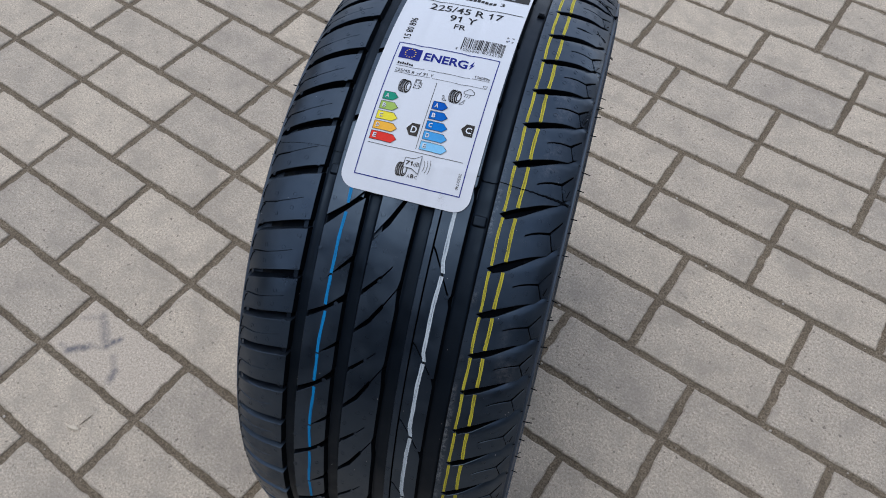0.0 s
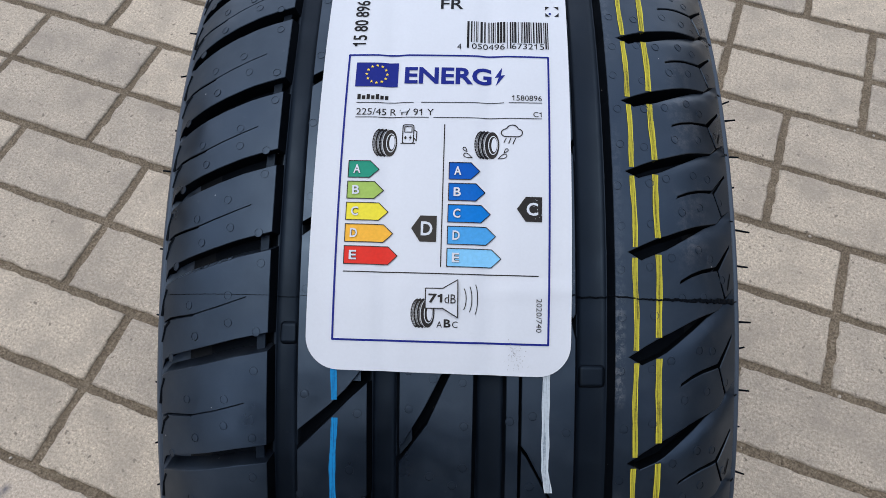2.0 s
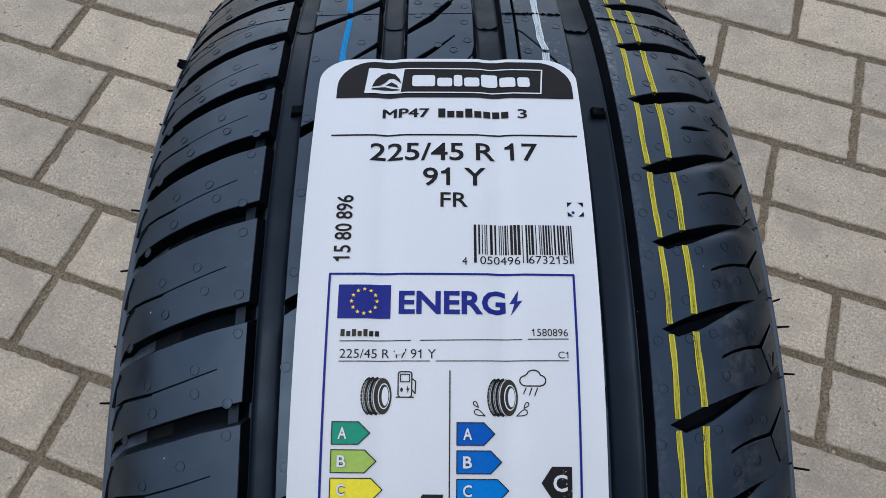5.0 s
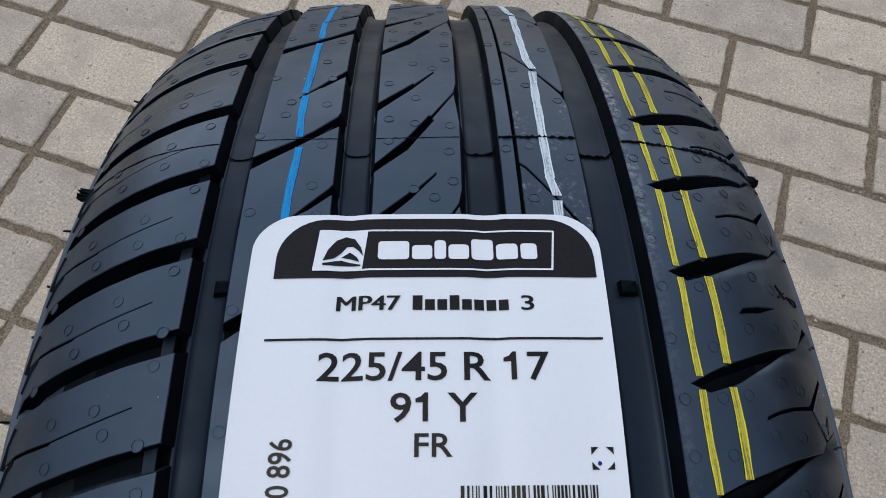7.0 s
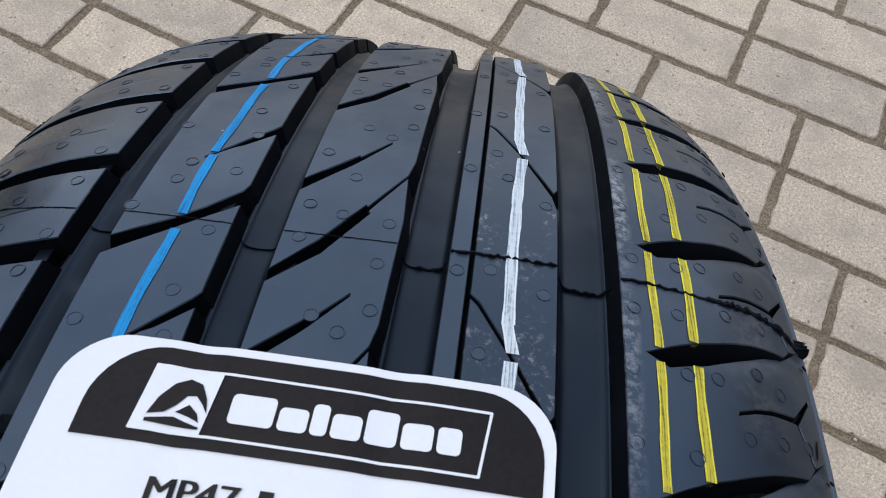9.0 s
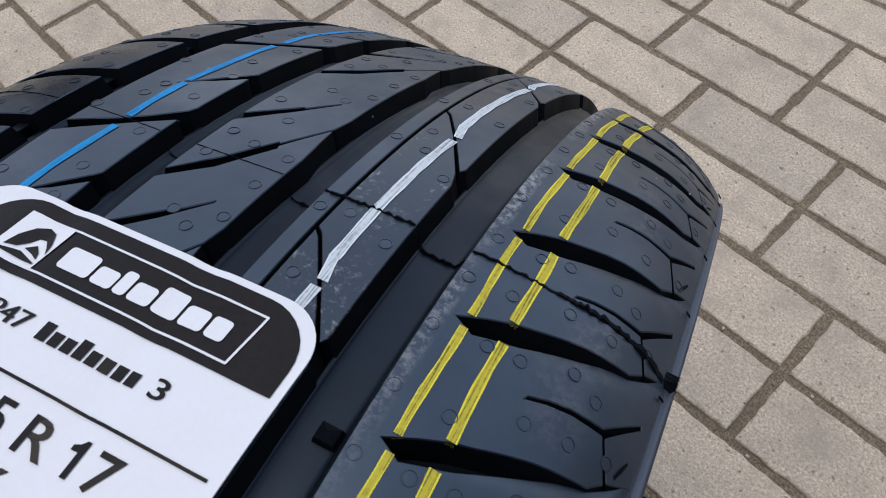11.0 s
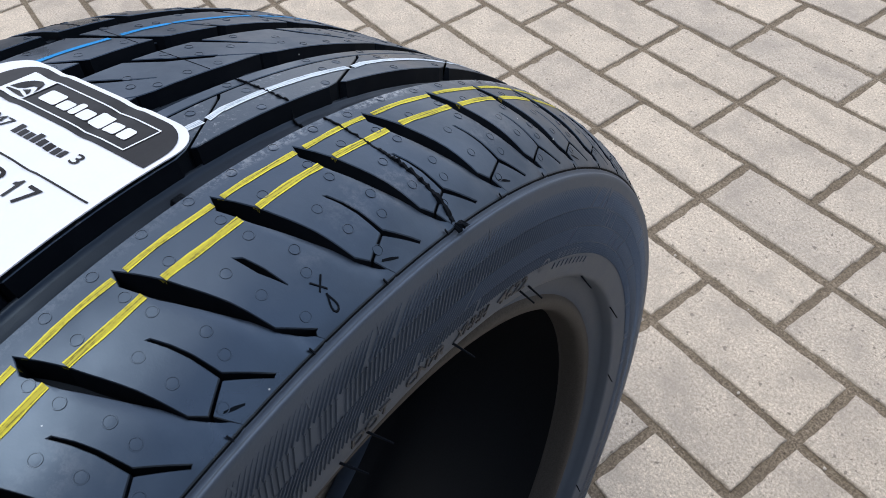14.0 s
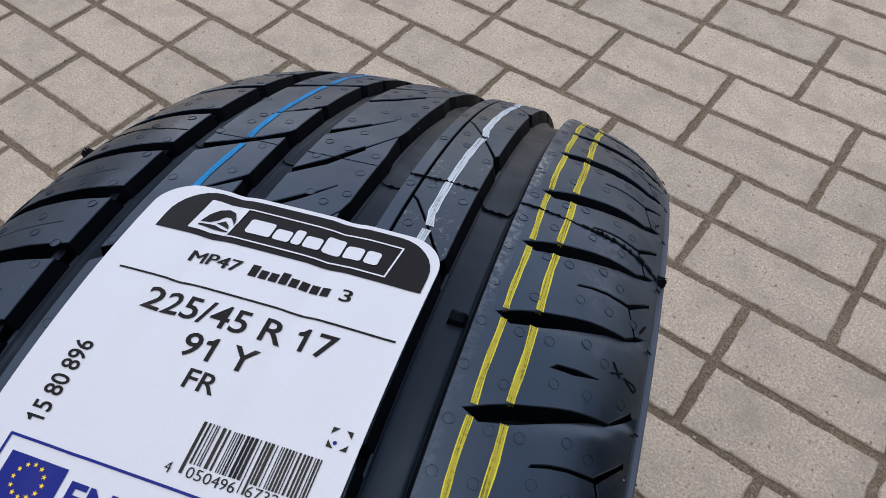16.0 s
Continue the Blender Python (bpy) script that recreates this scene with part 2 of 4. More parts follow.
def dusty_material():
    """Rubber with a chalky, scuffed film."""
    k = Nodes("scuffed_rubber")
    a, b = k.noise(420, 6, 0.8), k.noise(60, 4)
    f = k.math("MULTIPLY", k.ramp(a, (0.54, 0.0), (0.66, 0.9)), k.ramp(b, (0.48, 0.0), (0.62, 1.0)))
    # same blue tint, painting the sky's reflection into the sheen
    return k.set(Base_Color=k.mix(f, (0.0018, 0.0027, 0.0046), (0.20, 0.205, 0.215)), Roughness=0.38, IOR=1.5, Specular_IOR_Level=0.9, Specular_Tint=(0.49, 0.70, 1.0)).bump(a, 0.1, 0.0005).m


SCUFFED = dusty_material()
DAB = plain_material("yellow_paint_run", (0.16, 0.145, 0.015), 0.7, 0.3)
BEAD = plain_material("dusty_bead_rubber", (0.034, 0.033, 0.032), 0.55, 0.3)
# sidewall letters: light on their tops put into a paler colour
LIT_LETTER = plain_material("lit_letter_rubber", (0.062, 0.064, 0.070), 0.6, 0.3)
LINER = plain_material("inner_liner_rubber", (0.0045, 0.0062, 0.0090), 0.6, 0.3)


def sidewall_material():
    """Dull, faintly blotchy rubber; blue sky reflection is put into its specular tint."""
    k = Nodes("sidewall_rubber")
    fine, blotch = k.noise(1300, 2), k.noise(45, 5, 0.65)
    col = k.ramp(blotch, (0.3, (0.0330, 0.0425, 0.0590)), (0.7, (0.0470, 0.0580, 0.0790)))
    h = k.math("ADD", k.math("MULTIPLY", fine, 0.12), k.math("MULTIPLY", blotch, 0.2))
    return k.set(Base_Color=col, Roughness=k.ramp(blotch, (0.3, 0.50), (0.7, 0.60)), IOR=1.5, Specular_IOR_Level=0.75, Specular_Tint=(0.49, 0.70, 1.0)).bump(h, 0.45, 0.001).m


SIDEWALL = sidewall_material()


# ---- helpers for meshes ----
def mesh_of(bm, name, smooth=False):
    me = bpy.data.meshes.new(name)
    bm.normal_update()
    bm.to_mesh(me)
    bm.free()
    if smooth:
        me.shade_smooth()
    return me


def part(name, bm, material, parent, label="", smooth=False):
    me = bm if isinstance(bm, bpy.types.Mesh) else mesh_of(bm, name, smooth)
    if not me.materials:
        me.materials.append(material)
    ob = new(name, me)
    ob.parent = parent
    return tagged(ob, label)


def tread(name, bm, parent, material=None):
    """A piece of tread: glossy moulded top, duller walls with shade put into their colour."""
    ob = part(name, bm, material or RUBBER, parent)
    ob.data.materials.append(SHADE_BLACK)
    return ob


# ---- the tyre's shape: 225/45 R 17 ----
RT = 0.3172
DEPTH = 0.0074
SLIM = 0.0016  # the unmounted tyre's sides stand in by this much


def crown(x):
    """The tread's radius at x across the tyre."""
    return RT - 0.2 * x * x - 100.7 * x ** 4 - 2.26e5 * x ** 8


def wrap(x, deg, h=0.0):
    """A place on the tread: x across, degrees round from the top, h above the tread."""
    a, r = radians(deg), crown(x) + h
    return Vector((x, r * math.sin(a), RT + r * math.cos(a)))


def sliced(bm, step_x, step_y):
    """Cuts a flat mesh along a grid, so that it can be bent."""
    for axis, step in ((0, step_x), (1, step_y)):
        vals = [v.co[axis] for v in bm.verts]
        lo, hi = min(vals), max(vals)
        n = math.ceil((hi - lo) / step)
        for i in range(1, n):
            co, no = [0, 0, 0], [0, 0, 0]
            co[axis], no[axis] = lo + (hi - lo) * i / n, 1
            bmesh.ops.bisect_plane(bm, geom=bm.verts[:] + bm.edges[:] + bm.faces[:], plane_co=co, plane_no=no, dist=1e-7)
    return bm


def flat_face(bm, pts, hole=()):
    """One flat face, or several round a hole, looking up."""
    loops = [[bm.verts.new((x, y, 0)) for x, y in ring] for ring in (pts, hole) if ring]
    if not hole:
        bm.faces.new(loops[0])
    else:
        edges = [bm.edges.new((a, b)) for ring in loops for a, b in zip(ring, ring[1:] + ring[:1])]
        bmesh.ops.triangle_fill(bm, edges=edges, use_beauty=True)
    for f in bm.faces:
        f.normal_update()
        if f.normal.z < 0:
            f.normal_flip()


KD = math.degrees(1 / RT)


def block(outline, depth=DEPTH, step_x=0.008, step_d=1.6, h=0.0, flare=0.0, slope=0.0, dip=None, hole=()):
    """A tread block: an outline of (x in mm, degrees), wrapped on the tread, its walls reaching down by depth."""
    bm = bmesh.new()
    flat_face(bm, [(x / 1000, d / KD) for x, d in outline], [(x / 1000, d / KD) for x, d in hole])
    sliced(bm, step_x, step_d / KD)
    top = set(bm.faces[:])
    rim = [e for e in bm.edges if e.is_boundary]
    out = {}
    for e in rim:
        lo = e.link_loops[0]
        d = lo.link_loop_next.vert.co - lo.vert.co
        n = Vector((d.y, -d.x, 0)).normalized()
        if abs(n.x) > 0.93:
            for v in e.verts:
                out[v] = Vector((math.copysign(flare if abs(v.co.x) < 0.105 else -0.0006, n.x), 0, 0)) + Vector((0, out.get(v, Vector()).y, 0))
        elif slope and n.y * slope > 0.6 * abs(slope):
            for v in e.verts:
                out[v] = Vector((out.get(v, Vector()).x, slope, 0))
    away = {}
    for e in rim:
        lo = e.link_loops[0]
        d = lo.link_loop_next.vert.co - lo.vert.co
        for v in e.verts:
            away[v] = away.get(v, Vector()) + Vector((d.y, -d.x, 0)).normalized()
    spot = {v.co.to_tuple(7): w.normalized() for v, w in away.items()}
    old = {v.co.to_tuple(7): v for v in away}
    first = bmesh.ops.extrude_edge_only(bm, edges=rim)["geom"]
    slant = {g for g in first if isinstance(g, bmesh.types.BMFace)}
    wall_rim = [g for g in first if isinstance(g, bmesh.types.BMEdge) and g.is_boundary]
    for v in [g for g in first if isinstance(g, bmesh.types.BMVert)]:
        key = v.co.to_tuple(7)
        if old[key] in out:
            out[v] = out[old[key]]
        v.co += spot[key] * 0.00022 + Vector((0, 0, -0.0003))
    made = bmesh.ops.extrude_edge_only(bm, edges=wall_rim)["geom"]
    low = [g for g in made if isinstance(g, bmesh.types.BMVert)]
    for v in low:
        v.co.z = -depth
    if flare or slope:
        for v in low:
            src = next((e.other_vert(v) for e in v.link_edges if e.other_vert(v).co.z > -depth / 2), None)
            if src in out:
                v.co += out[src]
    for f in bm.faces:
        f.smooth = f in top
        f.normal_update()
        # upright walls take the shade-coloured copy, sloped ones keep the tread rubber
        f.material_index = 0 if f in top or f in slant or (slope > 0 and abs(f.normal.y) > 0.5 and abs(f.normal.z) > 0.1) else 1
    for e in rim + wall_rim:
        e.smooth = False
    for v in bm.verts:
        sunk = dip(v.co.x * 1000, v.co.y * KD) if dip and v.co.z > -depth / 2 else 0.0
        v.co = wrap(v.co.x, v.co.y * KD, v.co.z + h - sunk)
    return bm


# ---- plain walls added on three sides, out of view, to block low sky light ----
for wall_name, cx, cy, sx, sy in (("wall_south", 0, -6.1, 6.2, 0.1), ("wall_east", 6.1, 0, 0.1, 6.0), ("wall_west", -6.1, 0, 0.1, 6.0)):
    bm = bmesh.new()
    tall = {"wall_west": 2.2, "wall_south": 8.0, "wall_east": 4.2}[wall_name]
    bmesh.ops.create_cube(bm, size=2.0, matrix=Matrix.Translation((cx, cy, tall / 2 - 0.02)) @ Matrix.Diagonal((sx, sy, tall / 2, 1)))
    wall = tagged(new(wall_name, mesh_of(bm, wall_name)), "plain grey wall, unseen, added to block sky light", "wall", kind="structure")
    wall.data.materials.append(SKY_BLOCK)

# ---- the tyre ----
# Slot angles of sixteen pitches of uneven length; the other forty-four are alike.
KNOWN = (25.94, 19.19, 13.34, 7.51, 1.55, -3.72, -9.16, -14.58, -20.22, -27.2, -34.3, -40.3, -45.8, -50.95, -57.0, -62.6)
LEFT_SHIFT = (0.1, 0.5, 0.6, 1.2, 2.0, 1.9, 0.8, 0.5, 0.2, 0.4, 0.0, -0.8, -1.2, -1.2, -1.0, -1.2)
STEP = (KNOWN[-1] - (KNOWN[0] - 360)) / 45


def slot(i):
    """The angle of slot number i (whole numbers), counted up with the angle; number 0 stands near the top."""
    turn, i = divmod(i + 13, 60)
    i -= 13
    base = KNOWN[2 - i] if i <= 2 else KNOWN[0] + STEP * (i - 2)
    return base + 360 * turn


def at(p):
    """The angle of any place p along the pitches."""
    i = math.floor(p)
    return slot(i) + (slot(i + 1) - slot(i)) * (p - i)


def left(i):
    """The angle of groove number i of the other shoulder."""
    j = (i + 13) % 60 - 13
    return slot(i) + (LEFT_SHIFT[2 - j] if j <= 2 else 0.1)


def rib(p):
    """The angle of place p along the three middle ribs, whose pitches drift a little against those of the shoulder."""
    q = (p + 25) % 60 - 25
    return at(p - 0.2 * max(0.0, min(1.0, (-7.5 - q) / 1.5)) * max(0.0, min(1.0, (q + 24) / 4)))


def early(i, lead):
    """One pitch of the middle ribs, just under the label's head, starts early by lead."""
    return lead if i % 60 == 58 else 0.0


LIP = ((71, 0.918), (78.4, 1.00), (80.9, 1.035), (86, 1.13), (93, 1.265), (98, 1.37), (101.5, 1.425), (104.6, 1.482), (110, 1.652))

# the width in degrees of the sloping wedge below each slot, along x
WEDGE = ((78, 0.10), (86, 0.30), (93, 0.48), (98, 0.62), (101.5, 0.82), (104.3, 1.0), (107, 0.66), (110, 0.30))


def scoop(i):
    """How far block i of the shoulder dips towards the slot that ends it, in metres."""
    def dip(x, d):
        if not 78 < x < 110:
            return 0.0
        n = next(n for n in range(len(LIP) - 1) if LIP[n + 1][0] >= x)
        (x0, p0), (x1, p1) = LIP[n], LIP[n + 1]
        away = at(i + p0 + (p1 - p0) * (x - x0) / (x1 - x0)) - d
        k = next(k for k in range(len(WEDGE) - 1) if WEDGE[k + 1][0] >= x)
        (a0, w0), (a1, w1) = WEDGE[k], WEDGE[k + 1]
        wide = w0 + (w1 - w0) * (x - a0) / (a1 - a0)
        swell = math.sin(math.pi * (x - 78) / 32) ** 2
        soft = 0.0005 * swell * (1 - max(0.0, away) / 1.9) ** 2 if -0.3 < away < 1.9 else 0.0
        return soft + (0.0014 * min(1.0, wide / 0.6) * (1 - max(0.0, away) / wide) if -0.3 < away < wide else 0.0)
    return dip


# the four long grooves: from, to, and how far each wall leans in
GROOVES = ((-65.3, -53.6, 2.0, 1.6), (-28.4, -16.4, 1.8, 1.8), (9.6, 22, 1.8, 1.0), (46.4, 61.3, 1.8, 2.4))


def tyre_body(bm, rings=180):
    """The carcass: groove floor, sidewalls and beads, turned round the axle."""
    low = [(-110, 7.2), (-100, 7.2), (-90, 7.2), (-80, 7.2), (-72, 7.2)]
    for lo, hi, f, g in GROOVES:
        low += [(lo, 7.4), (lo + 0.72 * f - 0.1, 5.3), (lo + f + 0.15, 6.3), (lo + f + 0.8, 6.85), (lo + f + 1.8, 7.15), ((lo + f + hi - g) / 2, 7.3)]
        low += [(hi - g - 1.8, 7.15), (hi - g - 0.8, 6.85), (hi - g - 0.15, 6.3), (hi - 0.72 * g + 0.1, 5.3), (hi, 7.4)]
    low += [(72, 7.2), (80, 7.2), (90, 7.2), (100, 7.2), (109, 7.2)]
    pts = [(x / 1000, crown(x / 1000) - d / 1000) for x, d in low]
    side = [(0.1133, crown(0.1117) - 0.0004), (0.1140, 0.2915), (0.1145, 0.2905), (0.1150, 0.2905), (0.1157, 0.2910), (0.1163, 0.2905), (0.1164, 0.2890), (0.1166, 0.2872), (0.1172, 0.2790), (0.1180, 0.2680), (0.1178, 0.2560),
            (0.1165, 0.2470), (0.1152, 0.2425), (0.1150, 0.2405), (0.1138, 0.2391), (0.1085, 0.2384), (0.1040, 0.2368), (0.1016, 0.2330), (0.1012, 0.2285), (0.1024, 0.2255), (0.1040, 0.2240), (0.1042, 0.2215), (0.1030, 0.2175),
            (0.0995, 0.2158), (0.0890, 0.2148), (0.0858, 0.2160), (0.0862, 0.2210), (0.0900, 0.2300), (0.0985, 0.2450), (0.1040, 0.2600), (0.1050, 0.2740), (0.1000, 0.2870),
            (0.0850, 0.2955), (0.0500, 0.2990), (0.0, 0.3000)]
    side = [(x - (SLIM if r < 0.2975 and x > 0.108 else 0.0), r) for x, r in side]
    prof = [(-x - (0.001 if r < 0.2905 and x > 0.104 else 0.0), r) for x, r in reversed(side[:-1])] + pts + side
    flat = {round(x / 1000, 5) for x, d in low if d not in (7.2, 7.4)}

    def finish(i, j):
        """Sidewall, dusty bead, dull inside, slots and groove floor with shade put into their colour."""
        (x0, r0), (x1, r1) = prof[i], prof[j]
        if max(r0, r1) < 0.2272:
            return 1
        if round(x0, 5) in flat and round(x1, 5) in flat and abs(x0 - x1) < 0.008:
            return 3
        hollow = max(r0, r1) < 0.2400 and min(abs(x0), abs(x1)) > 0.0995
        if not hollow and max(abs(x0), abs(x1)) < 0.1056 and min(r0, r1) > 0.2140 and max(r0, r1) < 0.3012:
            return 4
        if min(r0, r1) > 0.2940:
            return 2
        return 0

    rows = []
    for j in range(rings):
        a = 2 * math.pi * j / rings
        rows.append([bm.verts.new((x, r * math.sin(a), RT + r * math.cos(a))) for x, r in prof])
    n = len(prof)
    for j in range(rings):
        p, q = rows[j], rows[(j + 1) % rings]
        for i in range(n):
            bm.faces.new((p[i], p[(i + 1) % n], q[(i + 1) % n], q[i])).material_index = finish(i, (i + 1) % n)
    bmesh.ops.recalc_face_normals(bm, faces=bm.faces)
    return bm


def right_shoulder(i, branch=True):
    def mm(*pairs):
        return [(x, at(i + p)) for x, p in pairs]
    pts = mm((61.3, 0), (65.8, 0), (69.7, 0.062), (72, 0.10), (78, 0.188), (82, 0.232), (88, 0.31), (93, 0.372), (97, 0.41), (101, 0.445), (103.6, 0.468))
    if branch:
        pts += mm((106.3, 0.572), (102.9, 0.86), (96, 0.82), (91, 0.77), (86, 0.70), (86.5, 0.745), (91, 0.815), (95.5, 0.865), (102.5, 0.915),
                  (110.0, 1.215), (110.4, 1.17), (103.9, 0.865), (107.1, 0.602))
    else:
        pts += mm((106.2, 0.58), (109.6, 0.735), (109.9, 0.70))
    pts += mm((110.6, 0.685), (111.9, 0.72), (111.9, 1.715), (110.6, 1.675), (104.6, 1.482), (101.5, 1.425), (98, 1.37), (93, 1.265), (86, 1.13),
              (80.9, 1.035), (78.4, 1.00), (71.1, 0.918), (65.8, 1.0), (61.3, 1))
    return pts


def short_cut(i):
    """The single cut inside the one block that has no branching cut."""
    return [(x, at(i + p)) for x, p in ((98.8, 0.80), (92, 0.70), (84.6, 0.655), (86.5, 0.725), (92, 0.775), (98.8, 0.812))]


LEFT_LINE = ((-65.3, 0.25, 1.0), (-78, -0.25, 1.0), (-90, -0.85, 1.0), (-100, -1.35, 1.0), (-107, -1.75, 1.0), (-110.4, -2.05, 0.9), (-112.0, -2.6, 0.4))
HALF = 0.63


def left_shoulder(i):
    def line(k, off):
        return [(x, left(k) + d + off * w * HALF) for x, d, w in LEFT_LINE]
    up, down = line(i, 1), line(i + 1, -1)
    m0 = (left(i) + left(i + 1)) / 2
    sipe = [(-112.0, m0 - 2.35), (-108, m0 - 2.0), (-104, m0 - 1.85), (-96, m0 - 1.60), (-95.8, m0 - 1.50), (-85, m0 - 0.90), (-74, m0 - 0.22),
            (-74, m0 - 0.13), (-85, m0 - 0.78), (-95.8, m0 - 1.36), (-104, m0 - 1.58), (-108, m0 - 1.72), (-112.0, m0 - 2.12)]
    return up + sipe + down[::-1]


def blue_rib(i):
    a, e, f = rib, i + early(i, 0.2), i + early(i + 2, 0.2)
    return [(-53.6, a(e + 0.31)), (-42, a(e + 0.53)), (-36, a(e + 0.68)), (-29.2, a(e + 0.90)), (-28.4, a(e + 0.97)),
            (-28.4, a(e + 1.58)), (-34.8, a(e + 1.40)), (-37, a(e + 1.36)), (-42.8, a(e + 1.20)), (-43.0, a(e + 1.225)), (-37.4, a(e + 1.40)), (-35.4, a(e + 1.47)), (-29.6, a(e + 1.66)), (-28.4, a(e + 1.71)),
            (-28.4, a(f + 2.73)), (-34.2, a(f + 2.59)), (-41, a(f + 2.42)), (-53.6, a(f + 2.135))]


def centre_rib(i):
    a, e, f = rib, i + early(i, 0.38), i + early(i + 2, 0.38)
    return [(-16.4, a(e + 0.18)), (-8, a(e + 0.50)), (0.3, a(e + 0.925)), (0.8, a(e + 0.905)), (8.4, a(e + 1.30)), (9.4, a(e + 1.47)),
            (9.8, a(f + 2.80)), (8.6, a(f + 3.26)), (1.4, a(f + 2.86)), (1.9, a(f + 2.83)), (-6.5, a(f + 2.37)), (-16.4, a(f + 2.06)),
            (-16.4, a(e + 1.12)), (-7, a(e + 1.40)), (-5.0, a(e + 1.46)), (-4.6, a(e + 1.445)), (2.1, a(e + 1.69)), (2.4, a(e + 1.66)), (-4.2, a(e + 1.39)), (-5.8, a(e + 1.33)), (-16.4, a(e + 0.985))]


def white_rib(i):
    a = rib
    return [(27.6, a(i + 0.215)), (29.6, a(i + 0.16)), (36.3, a(i - 0.16)), (45.6, a(i - 0.64)), (46.4, a(i - 0.60)), (46.4, a(i + 1.16)), (45.0, a(i + 1.31)), (35.9, a(i + 1.795)), (29.2, a(i + 2.115)), (27.6, a(i + 2.165))]


tyre = tagged(new("car_tyre"), "new black summer car tyre standing upright on grey pavers", "tyre")
casing = part("carcass", tyre_body(bmesh.new()), SIDEWALL, tyre, "smooth black rubber casing with a hatched sidewall", smooth=True)
casing.data.materials.append(BEAD)
casing.data.materials.append(SHADE_BLACK)
casing.data.materials.append(SHADE_FLOOR)
casing.data.materials.append(LINER)
for i in range(60):
    tread("shoulder_block", block(right_shoulder(i, i != 58), 0.0074, 0.0042, 0.3, flare=0.0024, slope=-0.0012, dip=scoop(i), hole=short_cut(i) if i == 58 else ()), tyre)
    tread("shoulder_block", block(left_shoulder(i), flare=0.0020, slope=0.0028), tyre)
for i in range(0, 60, 2):
    tread("rib_block", block(blue_rib(i), flare=0.0017), tyre)
    tread("rib_block", block(centre_rib(i), flare=0.0018), tyre)
    tread("rib_block", block(white_rib(i), flare=0.0018), tyre, SCUFFED if -32 < at(i) - (360 if at(i) > 180 else 0) < 24 else RUBBER)
    tread("rib_strip", block([(22.0, at(i)), (26.2, at(i)), (26.2, at(i + 2)), (22.0, at(i + 2))], flare=0.0010), tyre)


# ---- painted lines round the tread ----
def ribbon(bm, path, w, h=0.00018):
    """A flat band along (x in mm, degrees), w mm wide."""
    prev = None
    for (x, d), ww in zip(path, w):
        row = [bm.verts.new(wrap((x + s * ww / 2) / 1000, d, h)) for s in (-1, -0.7, 0.7, 1)]
        if prev:
            for k in range(3):
                bm.faces.new((prev[k], prev[k + 1], row[k + 1], row[k])).material_index = 0 if k == 1 else 1
        prev = row


def span(x0, d0, x1, d1, wobble, rnd, width, n=None):
    n = n or max(3, int(abs(d1 - d0) / 0.35))
    ph = rnd.uniform(0, 6)
    pts = [(x0 + (x1 - x0) * k / n + wobble * math.sin(ph + 0.9 * (d0 + (d1 - d0) * k / n)), d0 + (d1 - d0) * k / n) for k in range(n + 1)]
    return pts, [width * (1 + 0.07 * math.sin(2.3 * d + ph) + rnd.uniform(-0.03, 0.03)) for _, d in pts]


dice = random.Random(3)
for x, lo, hi, wid in ((68.8, 0.060, 0.945, 1.9), (77.7, 0.185, 0.985, 2.3)):
    bm = bmesh.new()
    for i in range(60):
        ribbon(bm, *span(x, at(i + lo), x, at(i + hi), 0.25, dice, wid))
    part("yellow_stripe", bm, YELLOW, tyre, "yellow paint line on the tread").data.materials.append(YELLOW_RIM)
# paint dabs running down the slot walls under the yellow lines
bm = bmesh.new()
for i in range(60):
    for x, lo, k_lo, hi, k_hi in ((68.8, 0.052, 0.0165, 0.947, -0.012), (77.7, 0.184, 0.0115, 0.984, 0.0108)):
        for p, slope, way in ((lo, k_lo, -1), (hi, k_hi, 1)):
            if dice.random() < 0.4:
                continue
            n = 5
            for k in range(n):
                x0 = x - 0.9 + 1.8 * k / n
                x1, deep = x0 + dice.uniform(0.15, 0.36), dice.uniform(0.0004, 0.0030)
                q = [bm.verts.new(wrap(xx / 1000, at(i + p + slope * (xx - x)) + way * 0.075, h)) for xx, h in ((x0, -0.0002), (x1, -0.0002), (x1, -deep), (x0, -deep))]
                bm.faces.new(q)
tagged(part("yellow_dabs", bm, DAB, tyre), "thin yellow paint runs in the tread slots", kind="stuff")
bm = bmesh.new()
for i in range(0, 60, 2):
    ribbon(bm, *span(-40.4, rib(i + early(i, 0.2) + 0.575), -41.0, rib(i + early(i, 0.2) + 1.245), 0.25, dice, 2.3))
    ribbon(bm, *span(-41.0, rib(i + early(i, 0.2) + 1.285), -40.2, rib(i + early(i + 2, 0.2) + 2.42), 0.25, dice, 2.3))
part("blue_stripe", bm, BLUE, tyre, "blue paint line on the tread").data.materials.append(BLUE)
bm = bmesh.new()
for i in range(0, 60, 2):
    ribbon(bm, *span(37.6, rib(i - 0.22), 36.0, rib(i + 0.0), 0.1, dice, 2.7))
    ribbon(bm, *span(36.0, rib(i + 0.0), 36.2, rib(i + 1.15), 0.12, dice, 2.7))
    ribbon(bm, *span(36.2, rib(i + 1.15), 37.3, rib(i + 1.72), 0.1, dice, 2.7))
part("white_stripe", bm, CHALK, tyre, "white chalky line on the tread").data.materials.append(CHALK_RIM)


